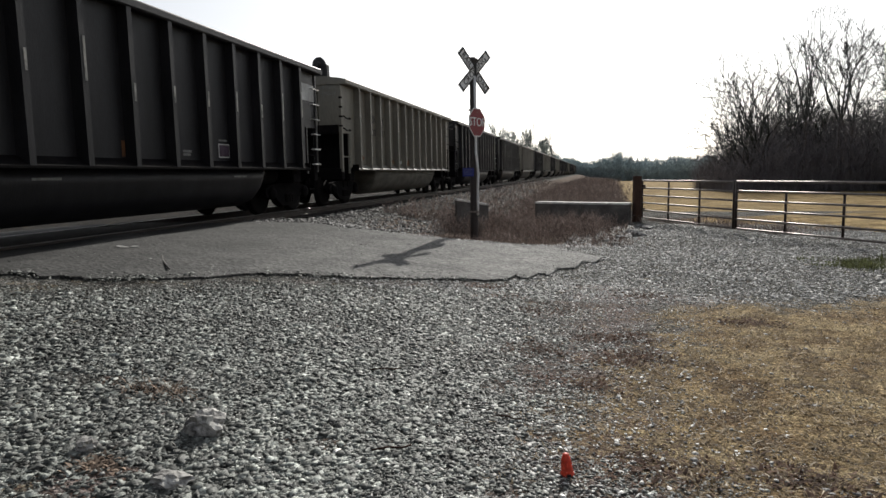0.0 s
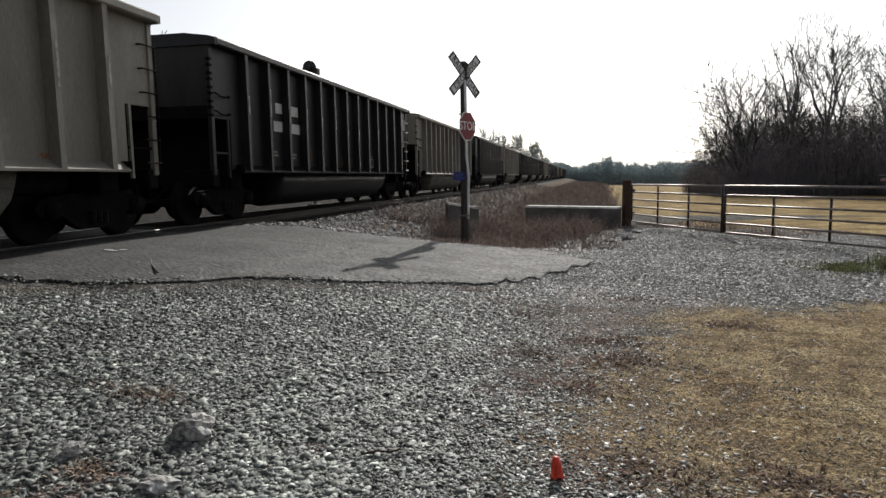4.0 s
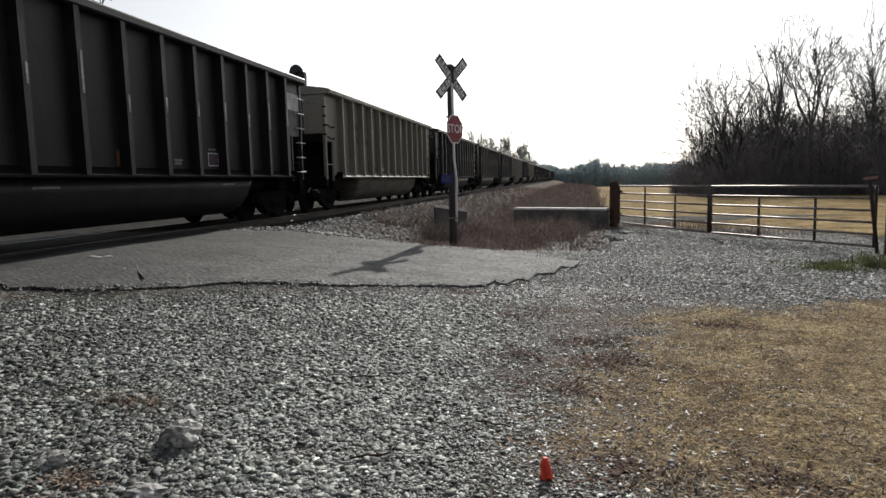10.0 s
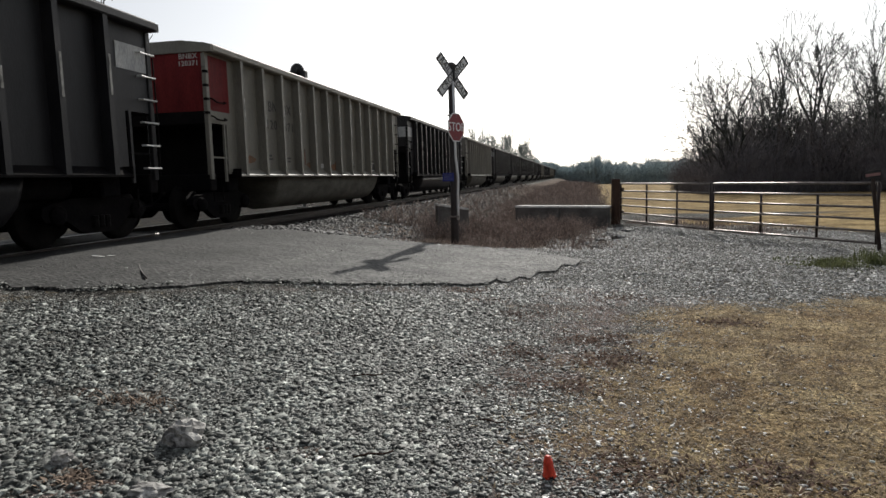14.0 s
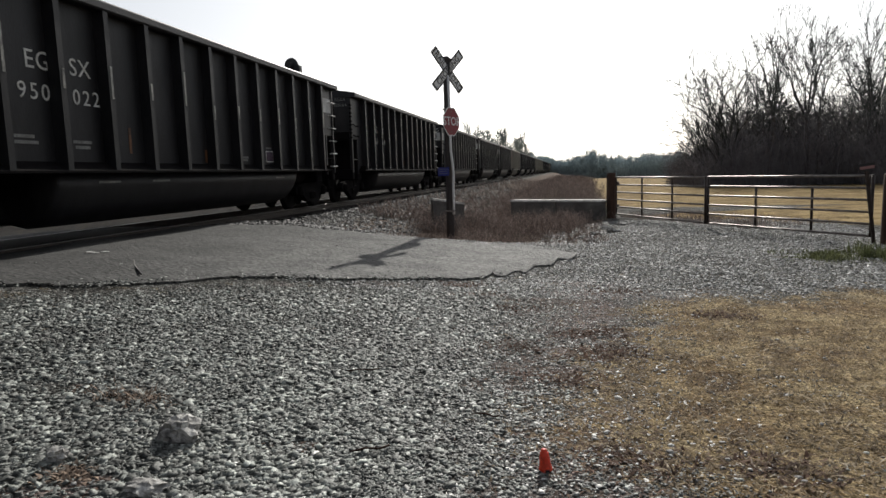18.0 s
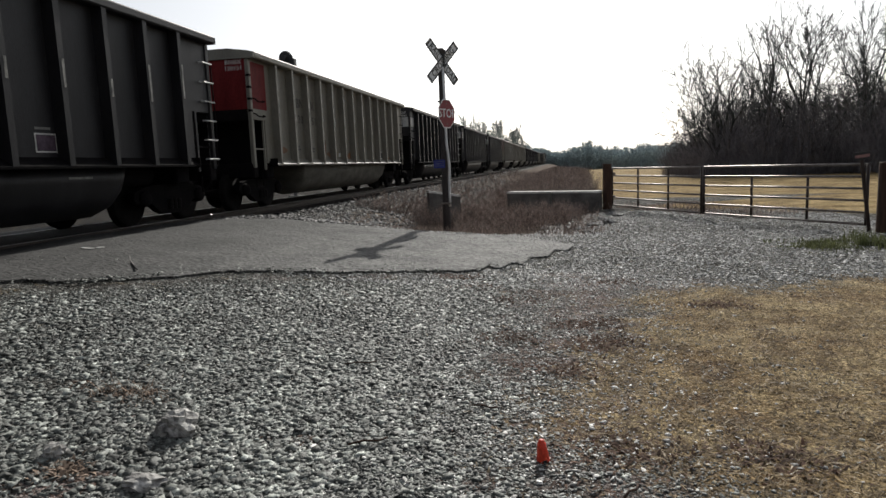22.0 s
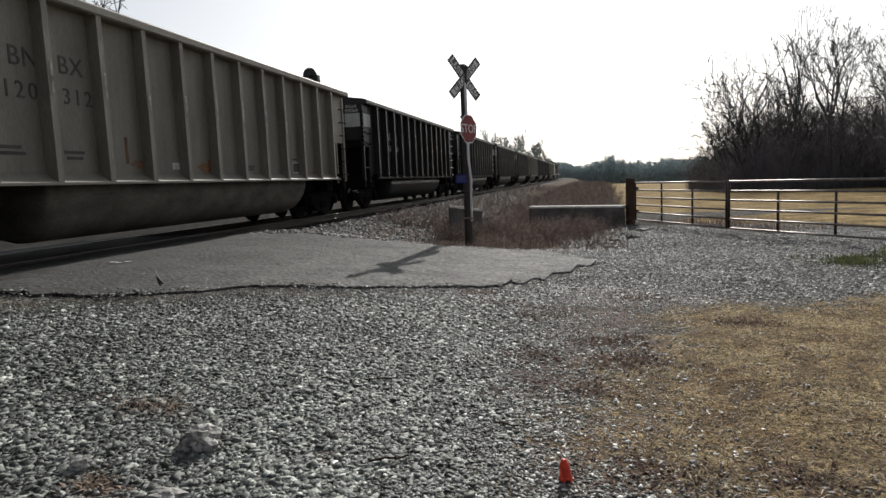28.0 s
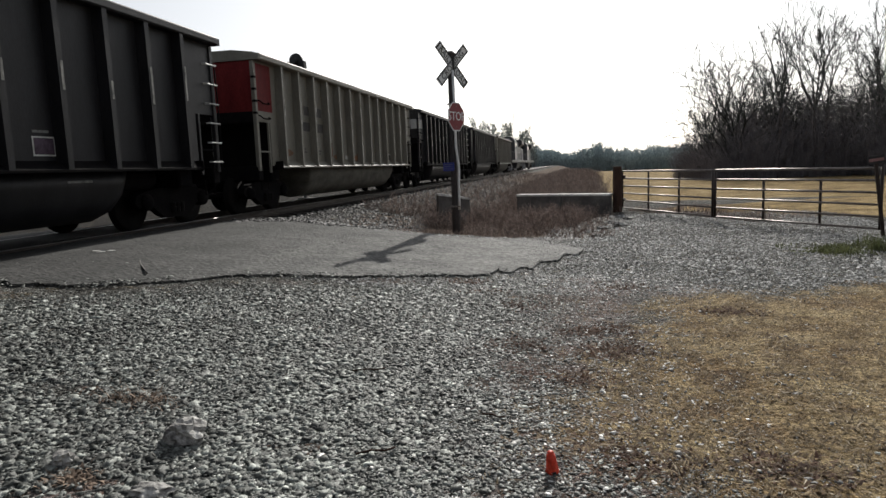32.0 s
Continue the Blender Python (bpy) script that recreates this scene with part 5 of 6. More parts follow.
def forked(seed, height, bare=0.4, limbs=4, spread=26, levels=6, lean=0.0, ratio=0.74):
    """Segments of a bare tree whose trunk splits into rising limbs that fork again and again."""
    r = random.Random(seed)
    trunk, twigs = [], []

    def turned(d, degrees_off):
        side = d.orthogonal().normalized()
        side.rotate(Matrix.Rotation(r.uniform(0, 6.28), 3, d))
        a = radians(degrees_off)
        return (d * math.cos(a) + side * math.sin(a)).normalized()

    def branch(p, d, length, rad, level):
        for i in range(2):
            d = (d + Vector((r.uniform(-1, 1), r.uniform(-1, 1), r.uniform(-0.5, 1.1))) * 0.11).normalized()
            q = p + d * length * 0.5
            twigs.append((p, q, rad * (1 - 0.14 * i), rad * (0.86 - 0.14 * i)))
            if level < levels and r.random() < 0.55:
                branch(p.lerp(q, r.random()), turned(d, r.uniform(35, 65)), length * r.uniform(0.35, 0.55), rad * 0.4, min(levels, level + 2))
            p = q
        if level < levels:
            for k in range(2):
                nd = (turned(d, spread * r.uniform(0.55, 1.3)) + Vector((0, 0, 0.10))).normalized()
                branch(p, nd, length * ratio * r.uniform(0.8, 1.15), rad * (0.68 if k else 0.56), level + 1)

    p, d = Vector((0, 0, -0.3)), Vector((lean, 0, 1)).normalized()
    base = height * 0.0115 + 0.03
    for i in range(5):
        q = p + d * (height * bare / 5)
        trunk.append((p, q, base * (1 - 0.07 * i), base * (0.93 - 0.07 * i)))
        if i > 1 and r.random() < 0.7:
            branch(q, turned(d, r.uniform(45, 70)), height * 0.11, base * 0.25, 3)
        d = (d + Vector((r.uniform(-1, 1), r.uniform(-1, 1), 0.5)) * 0.06).normalized()
        p = q
    for k in range(limbs):
        nd = turned(d, spread * r.uniform(0.5, 1.35) if k else 5)
        branch(p, nd, height * (1 - bare) * 0.30 * r.uniform(0.85, 1.15), base * (0.5 if k else 0.6), 1)
    return trunk, twigs


def tubes(segs, n, fat=1.0, least=0.0):
    """Tapered n-sided tubes of many segments, as arrays."""
    a = np.array([s[0] for s in segs], dtype=float)
    b = np.array([s[1] for s in segs], dtype=float)
    r0 = np.maximum(np.array([s[2] for s in segs]) * fat, least)
    r1 = np.maximum(np.array([s[3] for s in segs]) * fat, least * 0.8)
    w = b - a
    w /= np.linalg.norm(w, axis=1)[:, None] + 1e-9
    ref = np.where(np.abs(w[:, 2:3]) < 0.9, np.array([[0, 0, 1.0]]), np.array([[1.0, 0, 0]]))
    u = np.cross(w, ref)
    u /= np.linalg.norm(u, axis=1)[:, None] + 1e-9
    s = np.cross(w, u)
    rings = []
    for p, r in ((a, r0), (b, r1)):
        for i in range(n):
            t = 2 * math.pi * i / n
            rings.append(p + (u * math.cos(t) + s * math.sin(t)) * r[:, None])
    verts = np.stack(rings, 1).reshape(-1, 3)
    base = np.arange(len(segs))[:, None] * 2 * n
    faces = np.concatenate([base + np.array([[i, (i + 1) % n, n + (i + 1) % n, n + i]]) for i in range(n)], 0)
    return verts, faces


def tree(seed, height, least=0.016, crown_mat=TWIG, label="bare leafless winter tree with fine twigs", group="wood beside the field", shape=forked, **kw):
    trunk, twigs = shape(seed, height, **kw)
    t = thing("tree", Matrix(), label, "tree", group)
    for name, segs, n, mat in (("trunk", trunk, 7, BARK), ("crown", twigs, 3, crown_mat)):
        v, f = tubes(segs, n, 1.0, least)
        ob = soup(name, v, f, mat, "", "", "", True)
        ob.parent = t
    return t


GROUP_BACK = "trees behind the railway"
protos = [tree(11, 12.5, bare=0.34, limbs=4, spread=27), tree(12, 10.5, bare=0.22, limbs=5, spread=33), tree(13, 13.6, bare=0.42, limbs=6, spread=21, levels=7, ratio=0.75),
          tree(14, 9.0, bare=0.16, limbs=5, spread=36), tree(15, 13.2, bare=0.42, limbs=3, spread=17), tree(16, 9.5, bare=0.2, limbs=4, spread=34, lean=-0.42),
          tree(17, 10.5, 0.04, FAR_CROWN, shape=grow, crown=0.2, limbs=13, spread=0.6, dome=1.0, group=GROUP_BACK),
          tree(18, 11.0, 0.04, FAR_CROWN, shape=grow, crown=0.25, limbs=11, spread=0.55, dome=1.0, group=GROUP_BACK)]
placed = set()


def plant(i, x, y, turn, scale=1.0, group="", label=""):
    m = pose(x, y, ground_z(x, y), 0, 0, turn)
    if i in placed:
        t = copy_thing(protos[i], m)
    else:
        t = protos[i]
        t.matrix_world = m
        placed.add(i)
    t.scale = (scale,) * 3
    if group or label:
        tagged(t, label, group=group)
    return t


rt = random.Random(5)
for i, x, y, turn, size in ((5, 13.6, 58.0, 0, 1.0), (3, 12.4, 60, 40, 0.95), (1, 13.7, 59.0, 10, 1.10), (0, 14.0, 60.5, 120, 0.84), (4, 16.5, 58.0, 80, 1.0), (0, 17.3, 61, 200, 0.80),
                            (2, 19.4, 58.0, 15, 0.92), (1, 18.2, 60, 250, 0.86), (3, 21.0, 59.0, 300, 0.96), (4, 20.5, 58.6, 170, 0.84), (2, 23.8, 58.0, 130, 0.90), (1, 22.4, 60.0, 60, 0.9),
                            (0, 25.4, 57.0, 210, 0.85), (3, 24.4, 56.0, 20, 1.05), (1, 26.8, 58.0, 110, 1.0)):
    plant(i, x, y, turn, size * 1.07)
for k in range(66):
    plant(rt.choice((0, 1, 3, 3, 1, 4)), rt.uniform(12.5, 34) if k < 50 else rt.uniform(34, 52), rt.uniform(61, 78), rt.uniform(0, 360), rt.uniform(0.62, 0.92))
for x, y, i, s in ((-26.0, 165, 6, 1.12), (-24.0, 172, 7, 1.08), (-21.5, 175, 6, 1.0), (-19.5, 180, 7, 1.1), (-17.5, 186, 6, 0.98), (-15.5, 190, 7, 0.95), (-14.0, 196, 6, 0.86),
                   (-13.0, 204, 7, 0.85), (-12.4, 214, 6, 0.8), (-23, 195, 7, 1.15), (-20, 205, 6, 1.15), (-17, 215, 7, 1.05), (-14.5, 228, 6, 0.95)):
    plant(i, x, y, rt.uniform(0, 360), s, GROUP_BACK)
plant(1, -23.5, 23.8, 100, 1.12, GROUP_BACK, "bare tree with fine twigs behind the train")


# ---------------------------------------------------------------- brush and far woods
def stalks(count, place, height, rad, seed, forks=3, bend=0.35, fat=0.5):
    """Upright bent stalks with side twigs, as tube segments."""
    r = random.Random(seed)
    segs = []
    for _ in range(count):
        x, y, h0 = place(r)
        h = height(r) * h0
        p = Vector((x, y, ground_z(x, y) - 0.03))
        d = Vector((r.uniform(-bend, bend), r.uniform(-bend, bend), 1)).normalized()
        for i in range(2):
            q = p + d * h * 0.5
            segs.append((p, q, rad * (1 - 0.4 * i), rad * (0.6 - 0.4 * i)))
            for _ in range(forks):
                a = p.lerp(q, r.random())
                e = Vector((r.uniform(-1, 1), r.uniform(-1, 1), r.uniform(0.1, 1.2))).normalized()
                segs.append((a, a + e * h * r.uniform(0.12, 0.34), rad * fat, rad * fat * 0.4))
            d = (d + Vector((r.uniform(-1, 1), r.uniform(-1, 1), 0)) * bend * 0.5).normalized()
            p = q
    return segs


def wood_place(r):
    x = r.uniform(10.5, 34) if r.random() < 0.85 else r.uniform(34, 52)
    y = r.uniform(55.5, 74) - (2.5 if x > 22 else 0)
    return x, y, (0.55 if x < 13 else 1.0)


v, f = tubes(stalks(6500, wood_place, lambda r: r.uniform(1.6, 4.6) if r.random() < 0.6 else r.uniform(4, 7.6), 0.018, 21, 5, 0.45), 3, 1.0, 0.011)
soup("undergrowth", v, f, BRUSH, "dense dark brown undergrowth beneath the bare trees", "undergrowth")


def far_place(r):
    x = r.uniform(-20, 75) if r.random() < 0.72 else r.uniform(-90, 260)
    return x, 290 + 0.15 * abs(x - 20) + r.uniform(0, 45), lerp(x, (-20, -3, 4, 10, 16, 22), (0.75, 0.55, 0.8, 1.08, 1.0, 0.82)) + 0.25 * noise.noise((x * 0.09, 3.0, 0))


segs = []
rf = random.Random(33)
for k in range(120):
    x, y, low = far_place(rf)
    tr, tw = grow(100 + k % 12, rf.uniform(9.5, 12.5) * low, crown=0.15, limbs=12, spread=0.55, detail=2, dome=0.9)
    o = Vector((x, y, ground_z(x, y)))
    turn = Matrix.Rotation(rf.uniform(0, 6.28), 3, "Z")
    segs += [(turn @ a + o, turn @ b + o, c, e) for a, b, c, e in tr + tw]
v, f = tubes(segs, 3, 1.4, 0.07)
soup("far_trees", v, f, FAR_WOOD, "distant bluish haze-tinted line of bare woods beyond the field", "far woods")
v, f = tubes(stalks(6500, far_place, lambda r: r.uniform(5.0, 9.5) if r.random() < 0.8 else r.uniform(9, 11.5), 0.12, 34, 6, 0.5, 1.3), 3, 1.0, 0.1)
soup("far_thicket", v, f, FAR_WOOD, "distant bluish haze-tinted thicket at the foot of the far woods", "far woods")




# unseen wood behind the camera, added to dim whatever faces that way
def back_place(r):
    x = r.uniform(-70, 70)
    return x, -20 - 0.004 * x * x - r.uniform(0, 9), 0.9 + 0.25 * noise.noise((x * 0.12, 7.0, 0))


v, f = tubes(stalks(3200, back_place, lambda r: r.uniform(7.0, 13.0), 0.16, 35, 6, 0.3, 0.9), 3, 1.0, 0.06)
soup("wood_behind", v, f, BRUSH, "unseen bare wood added behind the camera to block sky light", "far woods")


# ---------------------------------------------------------------- weeds, grass and gravel
def weed_place(r):
    if r.random() < 0.5:
        y = r.uniform(13.2, 21.0)
        x = r.uniform(-3.9, 0.75) + 0.25 * r.gauss(0, 1)
        h = (0.36 if y < 14.5 else 0.56) * (0.75 + 0.9 * noise.noise((x * 0.9, y * 0.9, 4)))
        if x < -2.6:
            h *= 0.5
        if -2.1 < x < -0.5 and y > 16:
            h *= 1.25
        if x > -0.4 and y < 17:
            h *= 0.6
        h = max(h, 0.15)
    else:
        y = 21 + 80 * r.random() ** 2.4
        x = r.uniform(-2.3, 1.0 + 0.03 * (y - 20)) if r.random() < 0.8 else r.uniform(-4.8, -1.8)
        h = 1.4 * smooth(-3.6, -1.2, x) + 0.22
    return x, y, h


v, f = tubes(stalks(6200, weed_place, lambda r: r.uniform(0.25, 0.75), 0.006, 51, 5, 0.75), 3, 1.0, 0.003)
w, g = tubes(stalks(1000, lambda r: (r.uniform(-4.2, 0.2), r.uniform(16.4, 19.6), 1.0), lambda r: r.uniform(0.28, 0.6), 0.006, 52, 5, 0.6), 3, 1.0, 0.003)
v, f = np.concatenate([v, w]), np.concatenate([f, g + len(v)])


def far_weed(r):
    y = 32 + 150 * r.random() ** 1.6
    x = r.uniform(-3.6, 0.8 + 0.03 * (y - 20))
    return x, y, 0.35 + 0.65 * smooth(-3.2, -0.8, x)


w, g = tubes(stalks(2600, far_weed, lambda r: r.uniform(0.6, 1.15), 0.014, 53, 5, 0.7), 3, 1.0, 0.008)
v, f = np.concatenate([v, w]), np.concatenate([f, g + len(v)])
w, g = tubes(stalks(2200, lambda r: (r.uniform(-6.3, -1.8), 19 + 70 * r.random() ** 1.8, 1.0), lambda r: r.uniform(0.15, 0.5), 0.008, 54, 6, 0.9), 3, 1.0, 0.005)
v, f = np.concatenate([v, w]), np.concatenate([f, g + len(v)])
soup("weeds", v, f, WEED, "dry reddish brown weeds round the culvert", "weeds")


def blades(count, place, length, width, seed, mat, name, label, category, flat=0.6, least=0.1, clump=1, wide=0.03):
    """Single thin bent blades, two triangles each."""
    r = np.random.RandomState(seed)
    rr = random.Random(seed)
    base = np.array([place(rr) for _ in range(count // clump)])
    zz = np.repeat([ground_z(p[0], p[1]) for p in base], clump)
    base = np.repeat(base, clump, 0)
    count = len(base)
    ang = r.uniform(0, 2 * math.pi, count)
    if clump > 1:
        base[:, :2] += r.normal(0, wide, (count, 2))
    tilt = r.uniform(least, 1.0, count) * flat
    ln = length * r.uniform(0.5, 1.3, count) * base[:, 2]
    d = np.stack([np.cos(ang) * tilt, np.sin(ang) * tilt, 1 - tilt * 0.75], 1)
    d /= np.linalg.norm(d, axis=1)[:, None]
    s = np.stack([-np.sin(ang), np.cos(ang), np.zeros(count)], 1) * (width * r.uniform(0.6, 1.4, count))[:, None]
    o = np.stack([base[:, 0], base[:, 1], zz - 0.004], 1)
    mid = o + d * (ln * 0.55)[:, None]
    tip = o + d * ln[:, None] + np.stack([np.cos(ang), np.sin(ang), -0.6 * np.ones(count)], 1) * (ln * 0.3 * tilt)[:, None]
    verts = np.stack([o - s, o + s, mid + s * 0.7, mid - s * 0.7, tip], 1).reshape(-1, 3)
    k = np.arange(count)[:, None] * 5
    faces = np.concatenate([k + np.array([[0, 1, 2]]), k + np.array([[0, 2, 3]]), k + np.array([[3, 2, 4]])], 0)
    return soup(name, verts, faces, mat, label, category)


def lawn_place(r):
    while True:
        y = 1.5 + 7.4 * r.random() ** 1.35
        x = r.uniform(-1.2, 2.2 + 0.75 * y)
        if zone_lawn(x, y) + 0.45 * noise.noise((x * 1.6, y * 1.6, 1)) + 0.3 * noise.noise((x * 5, y * 5, 2)) + 0.22 * r.gauss(0, 1) > 0.5:
            return x, y, 0.5 + 0.9 * abs(noise.noise((x * 4.5, y * 4.5, 8))) + 0.3 * r.random()


def tuft_place(r):
    while True:
        x = 3.3 + 3.0 * r.random()
        y = 11.0 + 0.05 * (x - 3.4) + r.gauss(0, 0.3)
        k = noise.noise((x * 1.6, y * 3.0, 5)) + 0.35 * noise.noise((x * 6, y * 6, 2))
        if k > -0.05 + 0.2 * r.gauss(0, 1):
            return x, y, 0.35 + 1.1 * max(0, k) + (0.9 if abs(x - 4.75) < 0.22 else 0)


blades(60000, lawn_place, 0.055, 0.0048, 61, STRAW, "dry_grass", "short dry tan lawn grass", "grass", 1.25, 0.6)
blades(9000, lawn_place, 0.06, 0.0046, 67, PALE_STRAW, "straw", "pale straw stems strewn over the dry lawn", "straw", 1.27, 0.6)
blades(80000, lawn_place, 0.06, 0.0042, 66, STRAW, "grass_tufts", "matted tufts of dry tan grass in the lawn", "grass", 1.26, 0.55, 10, 0.045)
blades(4200, tuft_place, 0.13, 0.007, 62, GREEN, "green_tuft", "low green weeds beside the gate post", "weeds", 0.8)


def tussock_place(r):
    along, beyond = r.uniform(-0.3, 5.0), 0.3 + 3.0 * r.random() ** 1.5
    x, y = 1.46 + 0.488 * along + 0.873 * beyond, 20.14 - 0.873 * along + 0.488 * beyond
    return x, y, 0.3 + 0.9 * abs(noise.noise((x * 1.2, y * 1.2, 2)))


blades(5000, tussock_place, 0.22, 0.006, 65, WEED, "dry_tussock", "brown dead grass tussocks behind the gate", "grass", 0.9)


def litter_place(r):
    while True:
        x, y = r.uniform(-3.2, 1.8), r.uniform(1.8, 9.0)
        if bare_patch(x, y) + 0.08 * r.gauss(0, 1) > 0.45:
            return x, y, 1.0 + 0.4 * r.random()


blades(24000, litter_place, 0.034, 0.008, 63, LEAF_RED, "leaf_litter", "rusty dry leaf litter in the gravel", "leaf litter", 1.28, 0.75)

blades(300, lambda r: (-2.40 + r.gauss(0, 0.055), 2.60 + r.gauss(0, 0.04), 1.0), 0.045, 0.013, 64, DEAD_LEAF, "leaf_clump", "heap of dead brown leaves on the gravel", "leaves", 1.15, 0.4)
blades(500, lambda r: (-2.72 + r.gauss(0, 0.12), 3.52 + r.gauss(0, 0.07), 1.0), 0.07, 0.0045, 68, DEAD_LEAF, "leaf_clump", "wisp of dead brown grass on the gravel", "leaves", 1.1, 0.4)

DRIFTS = ((0.1, 5.87), (0.3, 5.95), (-0.47, 5.33), (0.29, 5.18), (0.4, 5.35), (-0.51, 6.9), (1.51, 6.72), (0.32, 3.23), (0.99, 3.28), (-0.02, 4.57), (-1.34, 8.2), (-1.0, 7.6), (0.64, 7.99))


def drift_place(r):
    x, y = r.choice(DRIFTS)
    return x + r.gauss(0, 0.17), y + r.gauss(0, 0.11), 1.0 + 0.3 * r.random()


blades(7000, drift_place, 0.042, 0.0085, 69, LEAF_RED, "leaf_drifts", "dark brown drifts of dead leaves on the ground", "leaf litter", 1.2, 0.5)

# a chip of crushed stone: a box with one corner cut
ICO_V = np.array([(-1, -1, -1), (1, -1, -1), (1, 1, -1), (-1, 1, -1), (-0.8, -0.8, 0.9), (0.3, -0.9, 1), (0.9, -0.2, 1), (0.8, 0.9, 0.8), (-0.9, 0.8, 1)]) * 0.8
ICO_F = np.array([(0, 1, 5), (0, 5, 4), (1, 6, 5), (1, 2, 6), (2, 7, 6), (2, 3, 7), (3, 8, 7), (3, 0, 4), (3, 4, 8), (4, 5, 6), (4, 6, 8), (6, 7, 8)])


def gravel(count, place, size, seed, name, label, mat=STONE, lift=0.0):
    rr, r = random.Random(seed), np.random.RandomState(seed)
    base = np.array([place(rr) for _ in range(count)])
    zz = np.array([ground_z(p[0], p[1]) + lift for p in base])
    k = len(ICO_V)
    v = ICO_V[None] + r.uniform(-0.5, 0.5, (count, k, 3))
    sc = size * np.array([1.2, 1.2, 0.85]) * base[:, 2:3] * np.minimum(r.lognormal(-0.03, 0.42, (count, 1)), 2.1) * r.uniform(0.42, 1.6, (count, 3))
    v = v * sc[:, None, :]
    yaw = r.uniform(0, math.pi, count)
    q = np.stack([np.cos(yaw), r.normal(0, 0.22, count), r.normal(0, 0.22, count), np.sin(yaw)], 1)
    q /= np.linalg.norm(q, axis=1)[:, None]
    w, x, y, z = q.T
    rot = np.stack([1 - 2 * (y * y + z * z), 2 * (x * y - z * w), 2 * (x * z + y * w), 2 * (x * y + z * w), 1 - 2 * (x * x + z * z), 2 * (y * z - x * w),
                    2 * (x * z - y * w), 2 * (y * z + x * w), 1 - 2 * (x * x + y * y)], 1).reshape(-1, 3, 3)
    v = np.einsum("nij,nkj->nki", rot, v)
    v[:, :, 2] *= 0.5
    v += np.stack([base[:, 0], base[:, 1], zz + sc.min(axis=1) * 0.35], 1)[:, None, :]
    f = ICO_F[None] + (np.arange(count) * k)[:, None, None]
    return soup(name, v.reshape(-1, 3), f.reshape(-1, 3), mat, label, "gravel")


def off_road(x, y):
    return x > -0.1 or y < road_near(x) - 0.03 or y > road_far(x) + 0.08


def near_stone(r):
    while True:
        d = 1.9 + 8.5 * r.random() ** 1.5
        a = radians(r.uniform(-28, 56))
        x, y = -d * math.sin(a), d * math.cos(a)
        lawn = zone_lawn(x, y)
        patch = lawn + 0.5 * noise.noise((x * 1.7, y * 1.7, 3))
        if not off_road(x, y) or r.random() < min(0.98, max(0.0, patch - 0.38) * 1.8):
            continue
        coarse = smooth(0.6, -1.6, x) * smooth(0.1, 1.2, road_near(x) - y)
        bare = bare_patch(x, y) > 0.44
        if r.random() < (0.34 + 0.66 * coarse) * (0.18 if bare else 1.0):
            return x, y, 0.5 + 0.5 * coarse


def far_stone(r):
    while True:
        x, y = r.uniform(-7.2, 6.5), r.uniform(7.5, 26)
        if not off_road(x, y) or zone_lawn(x, y) > 0.45:
            continue
        if (x > -0.6 and y < 19 and r.random() < 0.75) or y < 13.5:
            return x, y, 0.75


def bank_stone(r):
    while True:
        y = 12.4 + 42 * r.random() ** 1.9
        x = r.uniform(-7.3, -4.0 + 0.10 * min(y - 14, 12))
        if off_road(x, y):
            return x, y, 1.0


gravel(130000, near_stone, 0.0094, 71, "gravel", "coarse pale grey crushed stone")
gravel(48000, far_stone, 0.0112, 72, "driveway_stone", "pale grey driveway stone before the gate", DRIVE_STONE)


def road_chip(r):
    """Loose chips strewn over the asphalt, most of them at its crumbling end."""
    while True:
        x, y = r.uniform(-7.0, 0.5), r.uniform(5.5, 13.0)
        if not off_road(x, y) and r.random() < lerp(x, (-7, -3, 0), (0.06, 0.25, 1.0)) + (0.5 if y < road_near(x) + 0.35 else 0):
            return x, y, 0.5 + 0.6 * r.random()


gravel(3000, road_chip, 0.0055, 74, "loose_chips", "small pale loose chips on the asphalt", lift=0.040)


def edge_stone(r):
    """Stones that have spilt over the road's near edge in drifts."""
    while True:
        x = r.uniform(-7.5, -0.9)
        y = road_near(x) + r.gauss(0.02, 0.13)
        if noise.noise((x * 1.3, 4.0, 1.0)) + 0.25 * r.gauss(0, 1) > 0.05:
            return x, y, 0.6 + 0.5 * r.random()


def chip_place(r):
    """White chips and scraps strewn where the gravel thins out into the lawn."""
    while True:
        y = 2.0 + 7.0 * r.random() ** 1.7
        x = r.gauss(-0.75 + 0.10 * y, 0.7) if r.random() < 0.965 else r.uniform(0.3, 4.5)
        if off_road(x, y):
            return x, y, 0.6 + 0.5 * r.random() ** 3


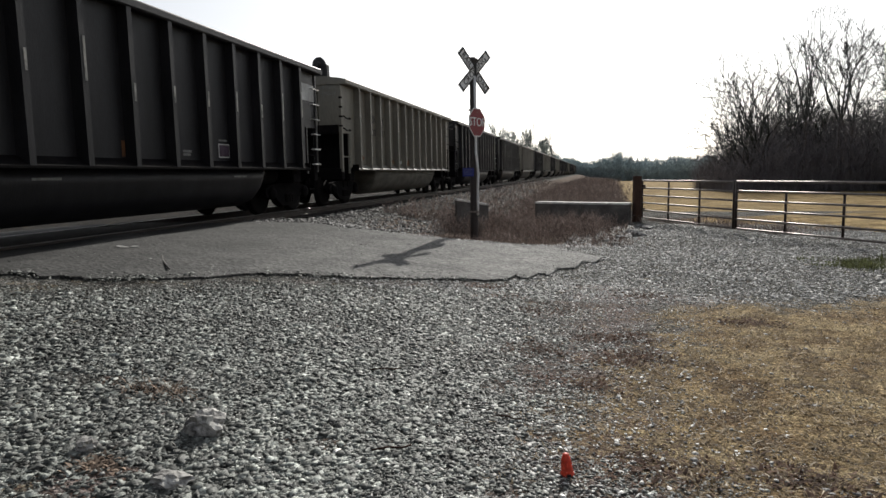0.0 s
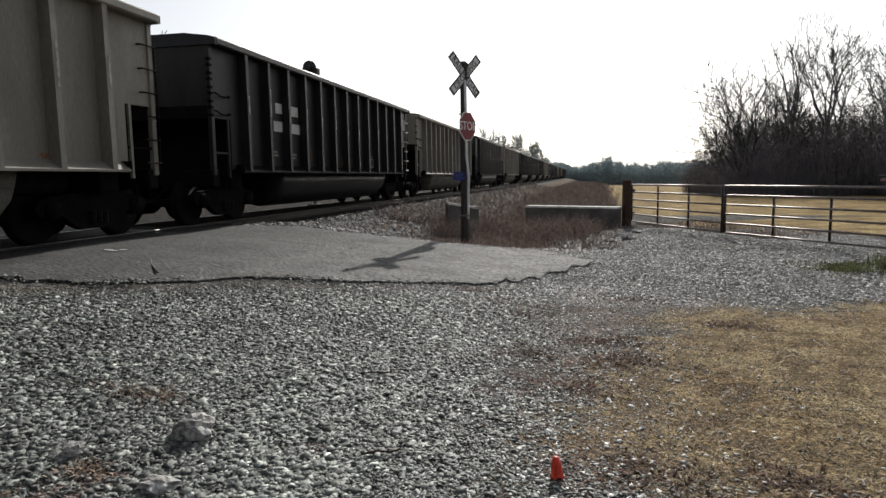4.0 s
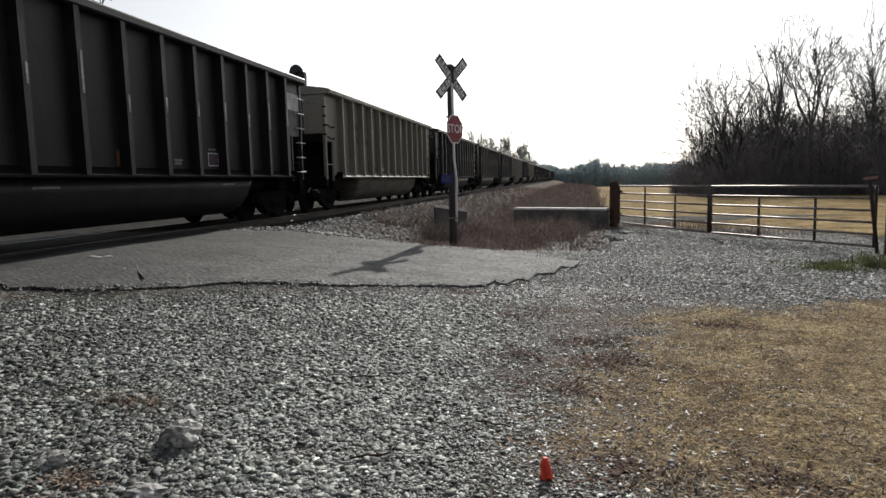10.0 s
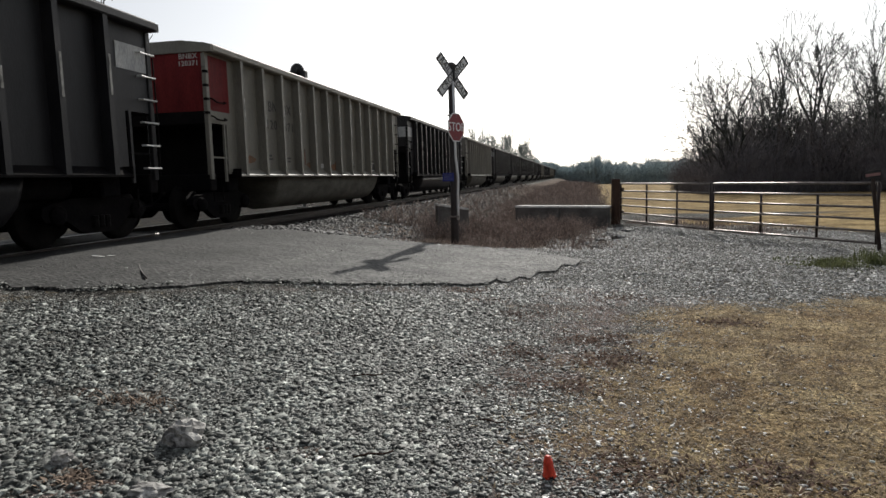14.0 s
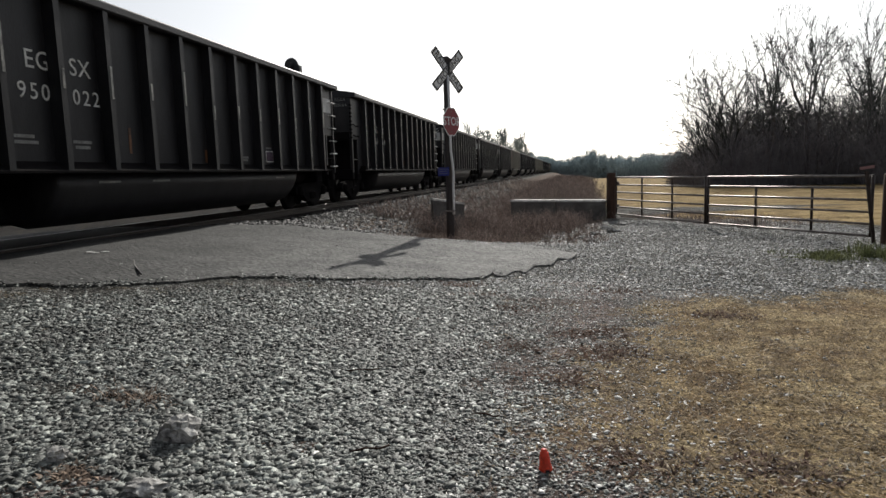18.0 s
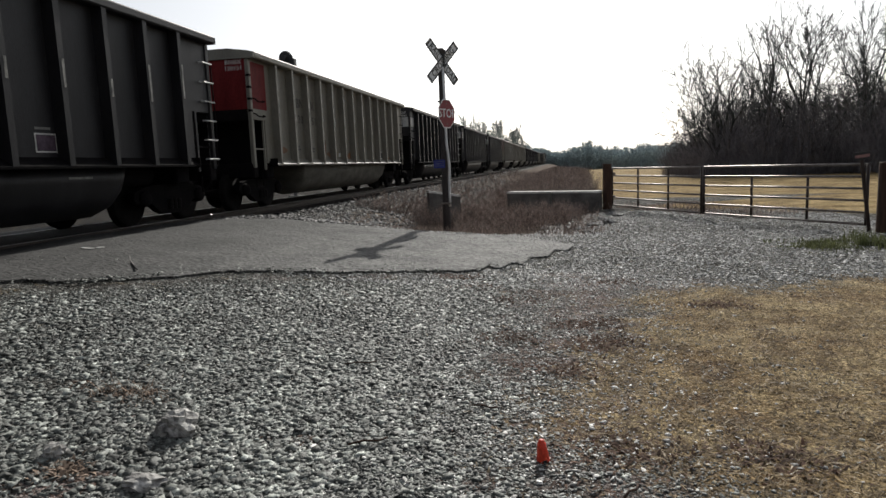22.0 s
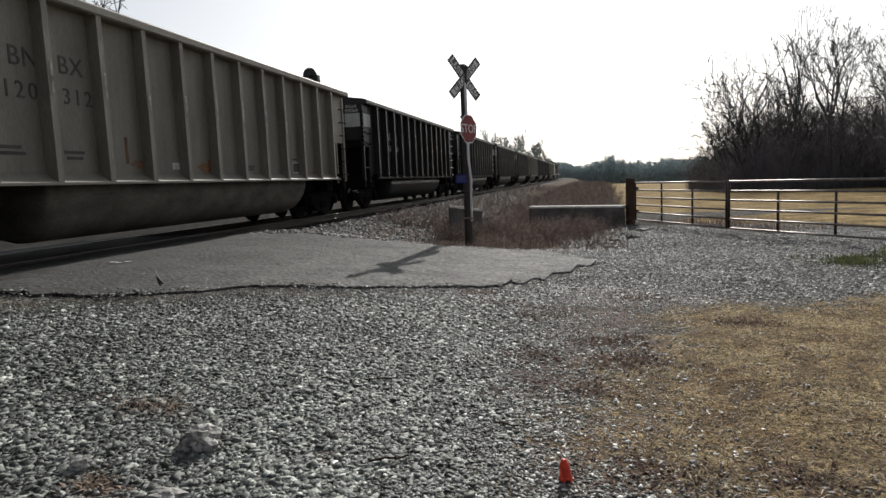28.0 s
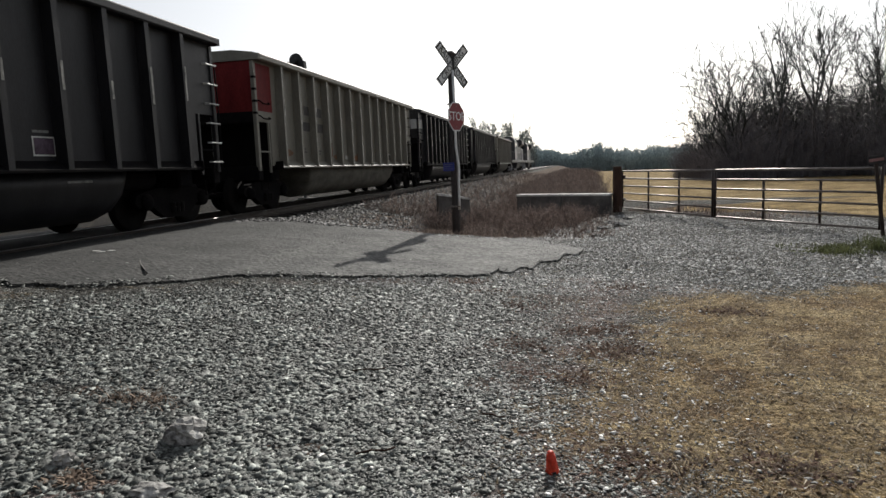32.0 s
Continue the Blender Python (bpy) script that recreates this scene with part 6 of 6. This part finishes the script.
gravel(1000, edge_stone, 0.0100, 75, "spilt_stone", "grey stones spilt over the asphalt's edge", lift=0.034)
gravel(15000, chip_place, 0.0062, 76, "pale_chips", "pale stone chips where gravel meets lawn", PALE_CHIP, lift=0.004)
gravel(18000, bank_stone, 0.020, 73, "ballast", "dark grey ballast beside the rails", BALLAST)

# ---------------------------------------------------------------- track ties, within sight
for i in range(260):
    y = -30 + i * 0.51
    if 3.4 < y < 12.6:
        continue
    if i == 0:
        tie_data = Mesh().box(-1.3, 1.3, -0.11, 0.11, 0, 0.18, 0.012).data("tie", TIE_M)
    tie = part("tie", tie_data, TIE_M, track)
    tie.location = (TRACK_X, y, RAIL_Z - 0.35)

# ---------------------------------------------------------------- the train's way
# how far the train has come, in metres, by the second
RUN = ((0.0, 0.0), (2.0, 35.49), (4.0, 71.0), (6.0, 106.53), (8.0, 142.03), (10.0, 177.49), (12.0, 212.98), (14.0, 248.64), (16.0, 284.49), (18.0, 320.37),
       (20.0, 356.19), (22.0, 391.94), (24.0, 427.64), (26.0, 463.33), (28.0, 498.97), (30.0, 534.6), (32.0, 570.17))


def motions():
    for index, car in fleet:
        y = index * CAR_PITCH - HALF
        walk(car, [(t, pose(TRACK_X, y - s, RAIL_Z)) for t, s in RUN])
    for y, lo in locos:
        walk(lo, [(t, pose(TRACK_X, y - s, RAIL_Z)) for t, s in RUN])
    # wheels roll: one wheelset of each kind is keyed, the others follow the same keys
    times = np.arange(0, 32.0001, 1 / 30)
    run = np.interp(times, [t for t, _ in RUN], [s for _, s in RUN])
    keyed = {}
    for _, vehicle in fleet + locos:
        for ob in vehicle.children_recursive:
            if not ob.name.startswith("wheelset"):
                continue
            spot = tuple(round(c, 3) for c in ob.location)
            if spot not in keyed:
                walk(ob, [(float(t), pose(*spot, math.degrees(s / spot[2]), 0, 0)) for t, s in zip(times, run)])
                keyed[spot] = ob.animation_data
            else:
                ob.rotation_mode = "QUATERNION"
                ad = ob.animation_data_create()
                ad.action = keyed[spot].action
                ad.action_slot = keyed[spot].action_slot


motions()
